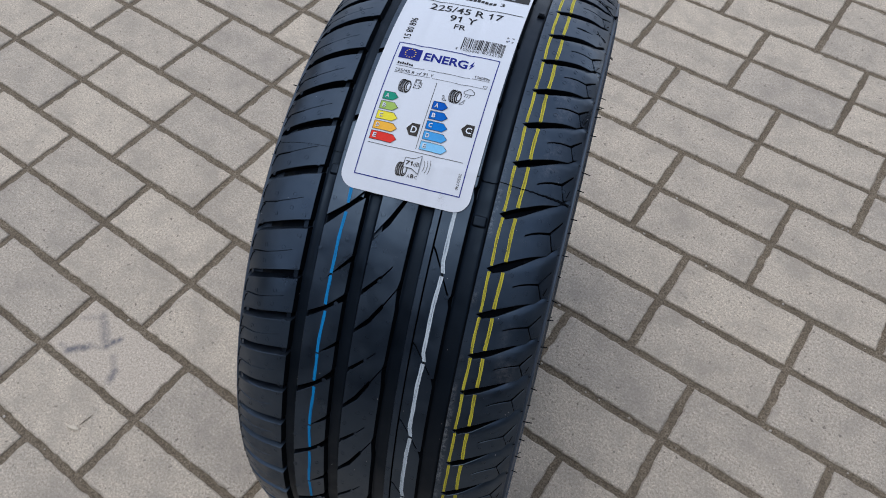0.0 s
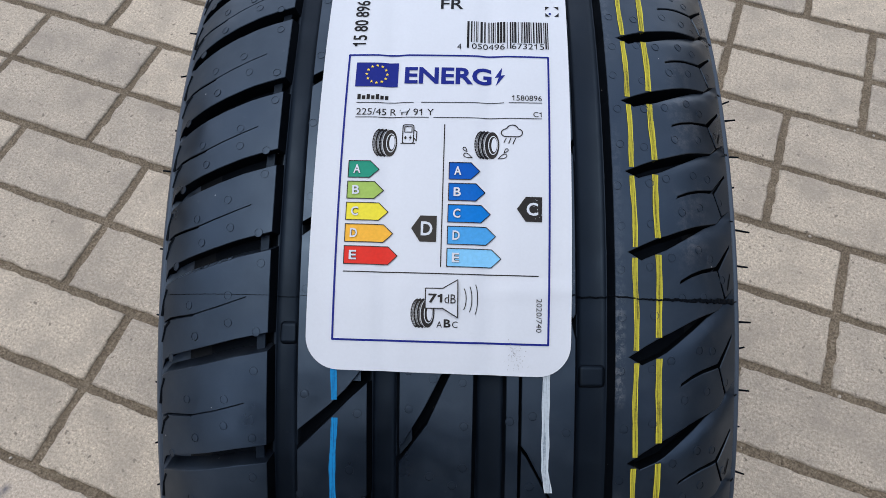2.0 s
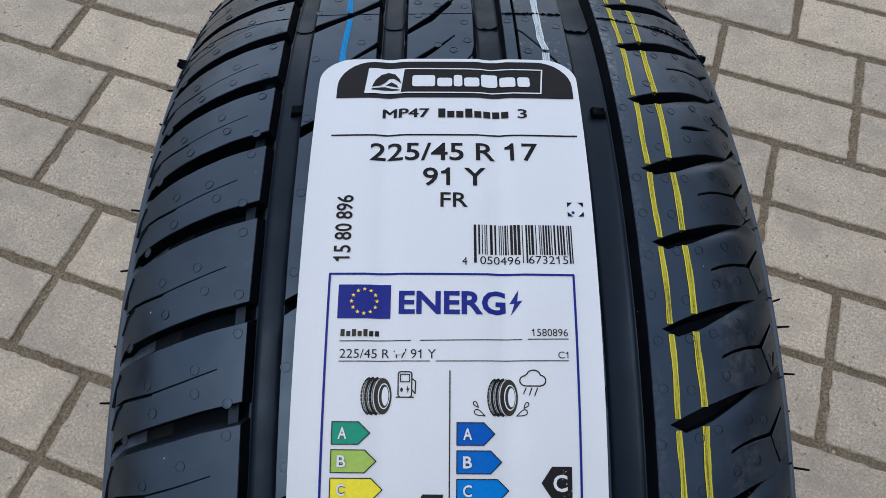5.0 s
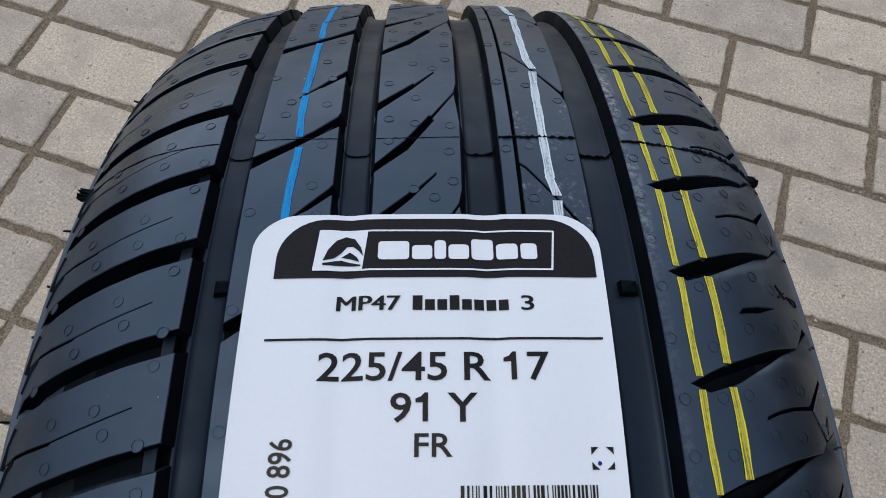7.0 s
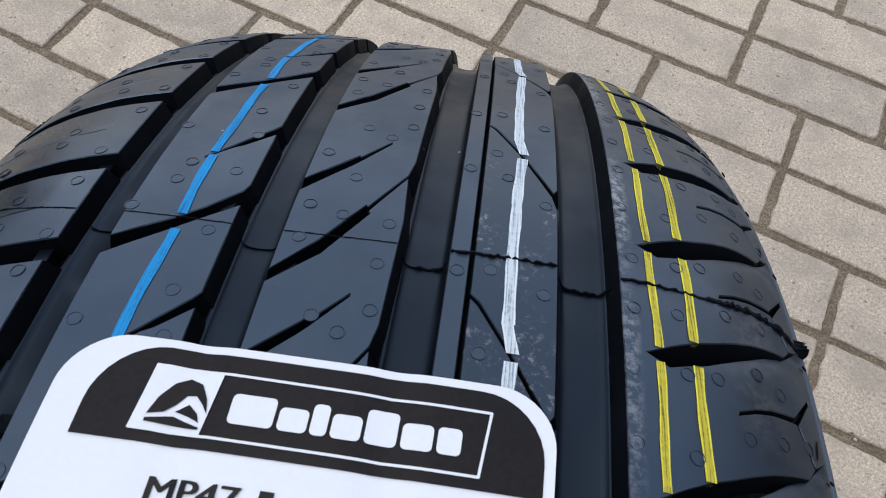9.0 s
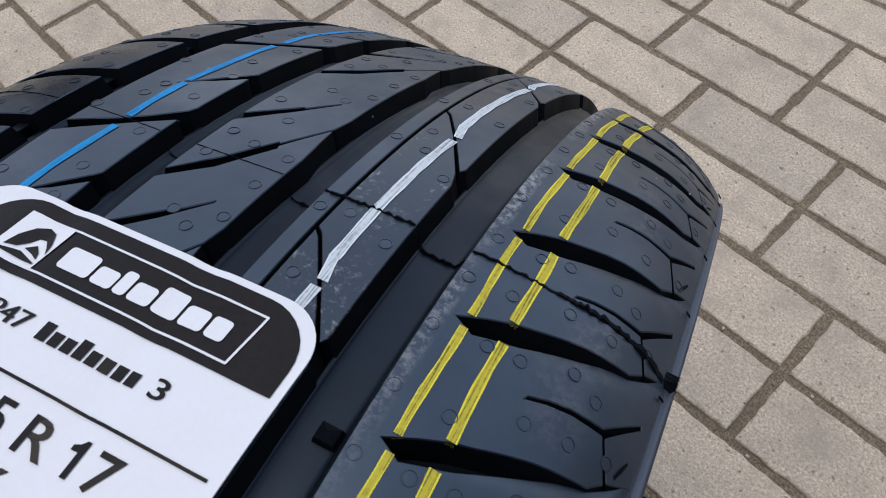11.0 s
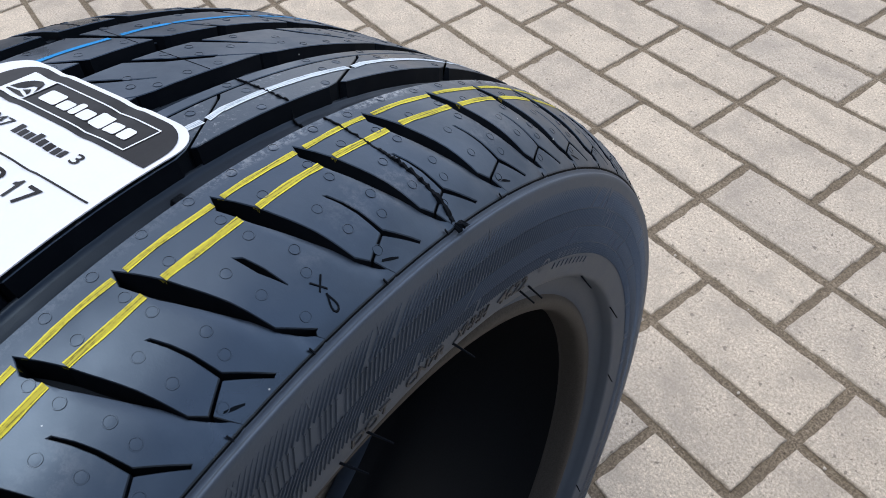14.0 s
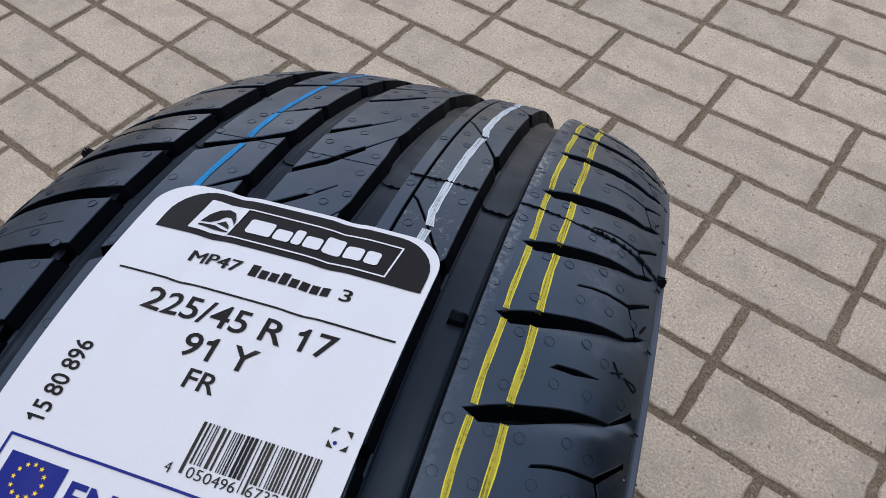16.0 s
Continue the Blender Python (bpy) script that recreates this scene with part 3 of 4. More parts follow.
# ---- moulding marks: vent rings, flash lines, rubber hairs, wear bars ----
def vent_ring(bm, x, d):
    c = wrap(x / 1000, d)
    u = (wrap(x / 1000 + 0.0005, d) - wrap(x / 1000 - 0.0005, d)).normalized()
    v = Vector((0, math.cos(radians(d)), -math.sin(radians(d))))
    n = u.cross(v)
    rings = []
    lift = dice.uniform(0.00010, 0.00020)
    for r, h in ((0.00172, -0.0001), (0.00166, lift), (0.00142, lift), (0.00136, lift * 0.3), (0.0006, lift * 0.5)):
        rings.append([bm.verts.new(c + u * r * math.cos(t) + v * r * math.sin(t) + n * h) for t in (k * math.pi / 7 for k in range(14))])
    # the inner step is coloured dark, as the shade of a ring groove
    for j, (a, b) in enumerate(zip(rings, rings[1:])):
        for k in range(14):
            bm.faces.new((a[k], a[(k + 1) % 14], b[(k + 1) % 14], b[k])).material_index = 1 if j == 2 else 0
    bm.faces.new(rings[-1])


bm = bmesh.new()
for i in range(60):
    e = i % 2
    for x, p in ((-69.5, 0.16), (-69.5, 0.80), (-82, 0.32), (-83, 0.62), (-95, 0.28), (-98, 0.62), (-107, 0.10)):
        vent_ring(bm, x + dice.uniform(-1.5, 1.5), left(i) + (left(i + 1) - left(i)) * (p + dice.uniform(-0.05, 0.05)) + 0.3 + 0.057 * (x + 66.5))
    for x, p in ((63.8, 0.35), (63.8, 0.83), (75, 0.36), (75, 0.88), (88, 0.56), (97, 0.62), (83, 0.95), (94, 1.08), (106.5, 0.74), (100, 1.02)):
        vent_ring(bm, x + dice.uniform(-1, 1), at(i + p + dice.uniform(-0.04, 0.04)))
    for x, p in (((-52, 0.62), (-32.5, 0.45), (-33, 1.1), (-46, 0.95)) if e == 0 else ((-52, 0.6), (-33, 0.55), (-46, 0.15), (-35, 0.9))):
        vent_ring(bm, x + dice.uniform(-1, 1), at(i + p))
    for x, p in (((-13, 0.5), (-5, 0.78), (6.5, 0.35), (6.5, 0.75), (-13, 0.85)) if e == 0 else ((-13, 0.45), (-4, 0.20), (6.5, 0.95), (2, 0.75), (-5, 0.85))):
        vent_ring(bm, x + dice.uniform(-0.8, 0.8), at(i + p))
    for x, p in ((23.7, 0.4), (31, 0.45), (43.5, 0.30)) if e == 0 else ((23.7, 0.5), (33.5, 0.45), (43.5, 0.20), (30.5, 0.75)):
        vent_ring(bm, x + dice.uniform(-0.5, 0.5), at(i + p))
tagged(part("mould_vent_texture", bm, RUBBER, tyre), kind="stuff").data.materials.append(SHADE_BLACK)


def flash(path, name="flash_line"):
    """A ragged thin fin of rubber along (x in mm, degrees, h in mm)."""
    bm = bmesh.new()
    rows = []
    for (x0, d0, h0), (x1, d1, h1) in zip(path, path[1:]):
        n = max(2, int(abs(x1 - x0) / 0.8))
        for k in range(n):
            f = k / n
            x, d, h = x0 + (x1 - x0) * f, d0 + (d1 - d0) * f + dice.uniform(-0.05, 0.05) * (1.0 if x0 > 15 else 0.3), h0 + (h1 - h0) * f
            w = (1.25 if x > 15 else 0.45) + 3.4 * max(0.0, min(1.0, (x - 72) / 36)) * dice.uniform(0.6, 1.2)
            top = h + dice.uniform(0.1, 0.8 if x > 15 else 0.2) * (1.7 if x > 88 else 1)
            rows.append([bm.verts.new(wrap(x / 1000, d - 0.05 * w, (h - 0.3) / 1000)), bm.verts.new(wrap(x / 1000, d - 0.03 * w, top / 1000)), bm.verts.new(wrap(x / 1000, d + 0.03 * w, top / 1000)), bm.verts.new(wrap(x / 1000, d + 0.05 * w, (h - 0.3) / 1000))])
    for a, b in zip(rows, rows[1:]):
        for k in range(3):
            bm.faces.new((a[k], a[k + 1], b[k + 1], b[k]))
    return part(name, bm, SHADE_BLACK, tyre)


for base, bow in ((16.6, 1.0), (-23.4, 0.05)):
    line = [(-110, base - 0.5 * bow, 0), (-90, base, 0)]
    for (lo, hi, f, g), off in zip(GROOVES, (-0.05, -0.12, 0.05, 0.2)):
        d = base + off
        line += [(lo - 0.1, d, 0), (lo + 0.5 * f + 0.1, d, -3.5), (lo + f + 0.5, d - 0.05, -6.2), (lo + f + 1.6, d - 0.06, -6.8), ((lo + f + hi - g) / 2, d - 0.08, -7.0),
                 (hi - g - 1.6, d - 0.06, -6.8), (hi - g - 0.5, d - 0.05, -6.2), (hi - 0.5 * g - 0.1, d, -3.5), (hi + 0.1, d, 0)]
    flash(line + [(73, base + 0.32 * bow, 0), (84, base + 0.52 * bow, 0), (93, base + 0.86 * bow, 0), (102, base + 1.1 * bow, 0), (108, base + 1.1 * bow, 0), (112, base + 0.95 * bow, 0)])


def torn_flap(x, d, sign):
    """A torn flap of flash rubber standing out from the shoulder."""
    bm = bmesh.new()
    c = wrap(x / 1000, d)
    outw = Vector((sign, 0, 0))
    up = (wrap(x / 1000, d, 0.01) - c).normalized()
    along = outw.cross(up)
    pts = []
    n = 9
    for k in range(n):
        pts.append((c + along * (-0.0022 + 0.0044 * k / (n - 1)) - outw * 0.001, c + along * (-0.0022 + 0.0044 * k / (n - 1)) + outw * dice.uniform(0.0012, 0.0040) + up * dice.uniform(-0.002, 0.002)))
    for t in (0.0, 0.0006):
        rows = [(bm.verts.new(a + up * t), bm.verts.new(b + up * t)) for a, b in pts]
        for (a, b), (e, f) in zip(rows, rows[1:]):
            bm.faces.new((a, b, f, e) if t else (a, e, f, b))
    part("torn_flap", bm, SHADE_BLACK, tyre)


torn_flap(112.0, 17.9, 1)
torn_flap(-112.4, 16.4, -1)


def outline_of(text, bold):
    """The flat mesh of a text in the built-in font: its vertices and faces."""
    cu = bpy.data.curves.new("glyphs", "FONT")
    cu.body, cu.offset, cu.resolution_u = text, bold, 3
    ob = bpy.data.objects.new("glyphs", cu)
    me = bpy.data.meshes.new_from_object(ob)
    co = [(v.co.x, v.co.y) for v in me.vertices]
    faces = [tuple(p.vertices) for p in me.polygons]
    bpy.data.objects.remove(ob)
    bpy.data.curves.remove(cu)
    bpy.data.meshes.remove(me)
    return co, faces


def breadth(text):
    co, _ = outline_of(text, 0.0)
    return max(c[0] for c in co) - min(c[0] for c in co)


def glyphs(text, bold=0.0):
    """A text as vertices and faces in a unit box; the numeral one gets the flag that the print has."""
    if "1" not in text:
        co, faces = outline_of(text, bold)
    else:
        tall, bare = max(c[1] for c in outline_of("2", bold)[0]), breadth("HH")
        co, faces, cursor = [], [], 0.0
        for c in text:
            if c == " ":
                cursor += 0.24
                continue
            if c == "1":
                w = 0.045 + bold
                pts = [(0.27 - w, 0), (0.27 + w, 0), (0.27 + w, tall), (0.27 - 0.3 * w, tall), (0.23 - w, 0.86 * tall), (0.06, 0.79 * tall), (0.06, 0.79 * tall - 1.7 * w), (0.27 - w, 0.79 * tall - 1.7 * w)]
                fs, wide = [(0, 1, 2, 3, 4, 7), (4, 5, 6, 7)], 0.52
            else:
                pts, fs = outline_of(c, bold)
                wide = breadth("H" + c + "H") - bare
            faces += [tuple(n + len(co) for n in f) for f in fs]
            co += [(x + cursor, y) for x, y in pts]
            cursor += wide
    x0, x1 = min(c[0] for c in co), max(c[0] for c in co)
    y0, y1 = min(c[1] for c in co), max(c[1] for c in co)
    return [((x - x0) / (x1 - x0), (y - y0) / (y1 - y0)) for x, y in co], faces


def hair_mesh(length):
    bm = bmesh.new()
    bmesh.ops.create_cone(bm, cap_ends=True, segments=6, radius1=0.0005, radius2=0.00035, depth=length, matrix=Matrix.Translation((0, 0, length / 2)))
    me = mesh_of(bm, "rubber_hair")
    me.materials.append(SHADE_BLACK)
    return me


hairs = [hair_mesh(L) for L in (0.004, 0.006, 0.008, 0.0095)]


def hair(x, r, deg, way, size):
    a = radians(deg)
    p = Vector((x, r * math.sin(a), RT + r * math.cos(a)))
    up = Vector((0, math.sin(a), math.cos(a)))
    along = Vector((0, math.cos(a), -math.sin(a)))
    d = (Vector((way[0], 0, 0)) + up * way[1] + along * way[2]).normalized()
    ob = part("rubber_hair", hairs[size], SHADE_BLACK, tyre)
    ob.matrix_basis = Matrix.Translation(p) @ d.to_track_quat("Z", "Y").to_matrix().to_4x4()


for k in range(20):
    hair(0.1135, 0.2885 + dice.uniform(-0.004, 0.002), -66 + 3.2 * k + dice.uniform(-1, 1), (1, dice.uniform(-0.2, 0.3), dice.uniform(-0.3, 0.3)), dice.choice((0, 1, 1, 2)))
for k in range(16):
    hair(-0.1135, 0.287, -40 + 5 * k + dice.uniform(-2, 2), (-1, dice.uniform(-0.2, 0.4), dice.uniform(-0.3, 0.3)), dice.choice((0, 0, 1)))
for deg, s in ((4.2, 3), (7.2, 3), (18.3, 3), (30.0, 2), (31.8, 2)):
    hair(0.1140, 0.2440, deg, (0.75, -0.45, 0.35), s)
for k in range(12):
    hair(0.1132, 0.2400, 50 + 24 * k + dice.uniform(-5, 5), (0.75, -0.45, 0.3), dice.choice((1, 2)))

# raised floors where the slots open into the long grooves
for i in range(60):
    d = left(i) + 0.3
    tread("tie_bar", block([(-70.2, d - 0.75), (-67.0, d - 0.55), (-67.0, d + 0.66), (-70.2, d + 0.5)], 0.0048, h=-0.0034), tyre, SHADE_FLOOR)
for i in range(0, 60, 2):
    tread("tie_bar", block([(-36, at(i + 0.74)), (-30.9, at(i + 0.74)), (-30.9, at(i + 0.92)), (-36, at(i + 0.70))], 0.0048, h=-0.0026), tyre)
    tread("tie_bar", block([(-16.4, at(i + 2.05)), (-12.0, at(i + 2.19)), (-12.0, at(i + 2.33)), (-16.4, at(i + 2.17))], 0.0044, h=-0.0030), tyre, SCUFFED)

# a moulded number on the sloping wall of one slot
co, faces = glyphs("S-24652412", 0.006)
bm = bmesh.new()
vs = []
for gx, gy in co:
    x = -81.0 - 27.0 * gx
    k = next(n for n in range(len(LEFT_LINE) - 1) if LEFT_LINE[n + 1][0] <= x)
    (x0, d0, _), (x1, d1, _) = LEFT_LINE[k], LEFT_LINE[k + 1]
    f = 0.62 - 0.42 * gy
    edge = left(-6) + d0 + (d1 - d0) * (x - x0) / (x1 - x0) - HALF
    vs.append(bm.verts.new(wrap(x / 1000, edge + KD * (f * 0.0028 + 0.00045), -f * DEPTH + 0.0002)))
for f in faces:
    bm.faces.new([vs[k] for k in f])
rim = [e for e in bm.edges if e.is_boundary]
for g in bmesh.ops.extrude_edge_only(bm, edges=rim)["geom"]:
    if isinstance(g, bmesh.types.BMVert):
        g.co.y -= 0.0007
bmesh.ops.recalc_face_normals(bm, faces=bm.faces)
part("moulded_number", bm, RUBBER, tyre, "small raised mould number in a tread slot")

# wear bars across the groove floors: low lumps with rounded edges; and small marker pads
def lump(x0, x1, d0, d1, height):
    bm = bmesh.new()

    def edge(t):
        t = max(0.0, min(1.0, t))
        return t * t * (3 - 2 * t)
    nx, nd = 16, 14
    cx, cd, wide, long = (x0 + x1) / 2, (d0 + d1) / 2, (x1 - x0) / 2, (d1 - d0) / 2 * 5.5
    grid = []
    for i in range(nx + 1):
        row = []
        for k in range(nd + 1):
            x, d = x0 + (x1 - x0) * i / nx, d0 + (d1 - d0) * k / nd
            ax, ad = abs(x - cx) - (wide - 1.9), abs(d - cd) * 5.5 - (long - 1.9)
            out = math.hypot(max(ax, 0), max(ad, 0)) if max(ax, ad) > 0 else 0.0
            row.append(bm.verts.new(wrap(x / 1000, d, -DEPTH - 0.0006 + (height + 0.0006) * edge((1.9 - out) / 1.2))))
        grid.append(row)
    for i in range(nx):
        for k in range(nd):
            bm.faces.new((grid[i][k], grid[i + 1][k], grid[i + 1][k + 1], grid[i][k + 1])).smooth = True
    return bm


for base in (-27.2, 78, 138, 198, 258):
    for x0, x1, off in ((-62.6, -54.8, 1.2), (48.0, 59.2, -1.45), (-26.6, -18.2, 0.4), (11, 20.8, -0.5)):
        part("wear_bar", lump(x0, x1, base + off - 0.85, base + off + 0.85, 0.0019), SHADE_FLOOR, tyre)
for x, d in ((-57.0, 7.1), (55.6, 7.05)):
    bm = bmesh.new()
    foot = [bm.verts.new(wrap((x + u) / 1000, d + v, -DEPTH + 0.0002)) for u, v in ((-2.7, -0.42), (2.7, -0.42), (2.7, 0.42), (-2.7, 0.42))]
    brow = [bm.verts.new(wrap((x + u) / 1000, d + v, -DEPTH + 0.0022)) for u, v in ((-2.2, -0.34), (2.2, -0.34), (2.2, 0.34), (-2.2, 0.34))]
    tip = bm.verts.new(wrap(x / 1000, d, -DEPTH + 0.0034))
    for k in range(4):
        bm.faces.new((foot[k], foot[(k + 1) % 4], brow[(k + 1) % 4], brow[k]))
        bm.faces.new((brow[k], brow[(k + 1) % 4], tip))
    bmesh.ops.recalc_face_normals(bm, faces=bm.faces)
    part("marker_pad", bm, SHADE_BLACK, tyre)


def stroke(name, paths, w, h, parent=None, mat=None, label=""):
    """Thin raised or sunken strokes along (x mm, degrees) paths."""
    bm = bmesh.new()
    for p in paths:
        for (x0, d0), (x1, d1) in zip(p, p[1:]):
            a, b = wrap(x0 / 1000, d0, h), wrap(x1 / 1000, d1, h)
            n = (wrap(x0 / 1000, d0, 0.01) - wrap(x0 / 1000, d0)).normalized()
            s = (b - a).cross(n).normalized() * w / 2
            e = (b - a).normalized() * w * 0.3
            q = [bm.verts.new(v + n * hh) for hh in (-0.0006, 0) for v in (a - s - e, a + s - e, b + s + e, b - s + e)]
            bm.faces.new(q[4:])
            for k in range(4):
                bm.faces.new((q[k], q[(k + 1) % 4], q[4 + (k + 1) % 4], q[4 + k]))
    bmesh.ops.recalc_face_normals(bm, faces=bm.faces)
    return part(name, bm, mat or SHADE_BLACK, parent or tyre, label)


drop = [(107.8 - 2.0 * math.cos(t), 7.45 + 0.3 * math.sin(t) * (0.5 - 0.5 * math.cos(t)) + 0.08 * math.cos(t)) for t in (k * math.pi / 8 for k in range(17))]
stroke("moulded_mark", [[(101.9, 8.0), (104.5, 7.33)], [(101.8, 7.26), (105.0, 7.75)], drop], 0.0005, 0.0003)
# dark strokes down the far shoulder from each slot and cut: painted groove shade
for i in range(60):
    m0, e0 = (left(i) + left(i + 1)) / 2, left(i)
    stroke("shoulder_line", [[(-108.4, m0 - 2.05), (-110.6, m0 - 2.5), (-112.2, m0 - 3.6)], [(-110.8, e0 - 3.05), (-112.3, e0 - 3.9), (-113.2, e0 - 5.0)]], 0.0009, 0.0002)
# flat dark wedges between slot ends, at every other pitch: painted shade of recesses
for i in range(1, 60, 2):
    bm = bmesh.new()
    bm.faces.new([bm.verts.new(wrap(x / 1000, at(i + p), 0.00012)) for x, p in ((107.9, 0.685), (108.3, 0.66), (109.3, 0.755), (110.0, 0.845), (109.7, 0.86), (108.7, 0.78))])
    bmesh.ops.recalc_face_normals(bm, faces=bm.faces)
    part("shoulder_wedge", bm, SHADE_BLACK, tyre)
# the ridge along the shoulder carries short cross marks
for i in range(60):
    d = at(i + 0.55)
    stroke("ridge_mark", [[(111.6, d), (112.8, d + 0.05)]], 0.0005, 0.0010)


# ---- raised writing on the sidewall ----
def side_place(r, deg, h=0.0):
    prof = ((0.2905, 0.1146), (0.2880, 0.1158), (0.2790, 0.1172), (0.2680, 0.1180), (0.2560, 0.1178), (0.2470, 0.1165), (0.2425, 0.1152), (0.2391, 0.1138))
    x = prof[-1][1]
    for (r1, x1), (r0, x0) in zip(prof, prof[1:]):
        if r0 <= r <= r1:
            x = x0 + (x1 - x0) * (r - r0) / (r1 - r0)
    a = radians(deg)
    return Vector((x + h - SLIM, r * math.sin(a), RT + r * math.cos(a)))


def side_text(text, deg0, deg1, r0, r1):
    bm = bmesh.new()
    co, faces = glyphs(text, 0.008)
    vs = [bm.verts.new(side_place(r0 + (r1 - r0) * y, deg0 + (deg1 - deg0) * x, 0.0006)) for x, y in co]
    for f in faces:
        bm.faces.new([vs[k] for k in f])
    edge = [e for e in bm.edges if e.is_boundary]
    for g in bmesh.ops.extrude_edge_only(bm, edges=edge)["geom"]:
        if isinstance(g, bmesh.types.BMVert):
            g.co.x -= 0.0008
    bmesh.ops.recalc_face_normals(bm, faces=bm.faces)
    part("raised_writing", bm, LIT_LETTER, tyre, "raised rubber letters")


# fine slanting ridges in bands round the sidewall, laid like herringbone
bm = bmesh.new()
for r0, r1, lean in ((0.2755, 0.2850, 1.6), (0.2672, 0.2750, 0.5), (0.2590, 0.2667, 1.4), (0.2530, 0.2585, 0.4)):
    count = 810
    for n in range(count):
        if dice.random() < 0.03:
            continue
        d = 360 * n / count
        for k in range(2):
            p, q = r0 + (r1 - r0) * k / 2, r0 + (r1 - r0) * (k + 1) / 2
            u, v = d + lean * k / 2, d + lean * (k + 1) / 2
            lo = [bm.verts.new(side_place(r, a, -0.0002)) for r, a in ((p, u - 0.08), (q, v - 0.08), (q, v + 0.08), (p, u + 0.08))]
            hi = [bm.verts.new(side_place(r, a, 0.0006)) for r, a in ((p, u - 0.035), (q, v - 0.035), (q, v + 0.035), (p, u + 0.035))]
            bm.faces.new(hi)
            for m in (0, 2):
                bm.faces.new((lo[m], lo[(m + 1) % 4], hi[(m + 1) % 4], hi[m]))
bmesh.ops.recalc_face_normals(bm, faces=bm.faces)
tagged(part("sidewall_hatch", bm, SIDEWALL, tyre, "fine slanting ridges moulded on the sidewall"), kind="stuff")
# short radial ticks under the shoulder ridge
for i in range(60):
    bm = bmesh.new()
    d = at(i + 0.28)
    lo = [bm.verts.new(side_place(r, a, -0.0003)) for r, a in ((0.2815, d - 0.07), (0.2872, d - 0.07), (0.2872, d + 0.07), (0.2815, d + 0.07))]
    hi = [bm.verts.new(v.co + Vector((0.0009, 0, 0))) for v in lo]
    bm.faces.new(hi)
    for j in range(4):
        bm.faces.new((lo[j], lo[(j + 1) % 4], hi[(j + 1) % 4], hi[j]))
    bmesh.ops.recalc_face_normals(bm, faces=bm.faces)
    part("side_tick", bm, SIDEWALL, tyre)
side_text("DOT", 5.4, 9.6, 0.2450, 0.2505)
side_text("CN7R", 11.6, 16.6, 0.2450, 0.2510)
side_text("XHHH", 18.2, 23.0, 0.2450, 0.2510)
side_text("4622", 24.8, 30.2, 0.2455, 0.2520)


def side_bar(deg0, deg1, r0, r1, n):
    """Unreadable raised characters, as plain bars."""
    for k in range(n):
        bm = bmesh.new()
        a, b = deg0 + (deg1 - deg0) * k / n, deg0 + (deg1 - deg0) * (k + 0.62) / n
        lo = [bm.verts.new(side_place(r, d, 0.0)) for r, d in ((r0, a), (r0, b), (r1, b), (r1, a))]
        hi = [bm.verts.new(side_place(r, d, 0.0004)) for r, d in ((r0, a), (r0, b), (r1, b), (r1, a))]
        bm.faces.new(hi)
        for j in range(4):
            bm.faces.new((lo[j], lo[(j + 1) % 4], hi[(j + 1) % 4], hi[j]))
        bmesh.ops.recalc_face_normals(bm, faces=bm.faces)
        part("raised_bar", bm, SIDEWALL, tyre)


side_bar(36.0, 43.0, 0.2535, 0.2565, 6)
side_bar(36.2, 47.0, 0.2480, 0.2512, 9)
side_bar(45.6, 46.2, 0.2690, 0.2810, 1)
side_bar(47.4, 48.0, 0.2690, 0.2810, 1)
side_bar(46.2, 47.4, 0.2735, 0.2760, 1)
stroke_ring = [(0.2527 + 0.0036 * math.sin(t), 33.2 + 0.85 * math.cos(t)) for t in (k * math.pi / 8 for k in range(17))]
bm = bmesh.new()
for (r0, d0), (r1, d1) in zip(stroke_ring, stroke_ring[1:]):
    c = (0.2527, 33.2)
    q = [bm.verts.new(side_place(*p, 0.0006)) for p in ((r0, d0), (r1, d1), (c[0] + (r1 - c[0]) * 0.72, c[1] + (d1 - c[1]) * 0.72), (c[0] + (r0 - c[0]) * 0.72, c[1] + (d0 - c[1]) * 0.72))]
    bm.faces.new(q)
part("raised_ring", bm, SIDEWALL, tyre)


# ---- the paper label stuck on the tread; label places in mm from its middle: a across, b up ----
def on_label(a, b, h=0.0):
    x = -1.99 + 0.9823 * a + 0.0114 * b
    v = -48.63 - 0.0079 * a + 0.9735 * b + 0.000116 * a * b - 0.000039 * b * b
    sag = 0.0
    for lo, hi in ((-65.3, -53.6), (-28.4, -16.4), (9, 22), (46.5, 61.3)):
        if lo < x < hi:
            sag += 0.0007 * math.sin(math.pi * (x - lo) / (hi - lo)) ** 2
    crease = 0.0005 * math.exp(-((b + 82 - 0.06 * a) / 2.2) ** 2) * max(0.0, min(1.0, (a - 8) / 20))
    edge = 0.0006 * max(0.0, (b - 96) / 14) ** 2 + 0.0005 * max(0.0, (abs(a) - 42) / 6) ** 2
    return wrap(x / 1000, v / 5.536, 0.0010 - sag + crease + edge + h)


label = tagged(new("tyre_label"), "white printed paper label stuck along the tyre tread", "label")
LAYER = 0.00022


def sheet(name, polys, material, layer, parent=None, tag="", step=4.0):
    """Flat printed shapes, bent onto the label."""
    bm = bmesh.new()
    for pts in polys:
        flat_face(bm, pts)
    sliced(bm, step, step)
    for v in bm.verts:
        v.co = on_label(v.co.x, v.co.y, layer * LAYER)
    for f in bm.faces:
        f.smooth = True
    return part(name, bm, material, parent or label, tag)


def rect(a0, b0, a1, b1):
    return [(a0, b0), (a1, b0), (a1, b1), (a0, b1)]


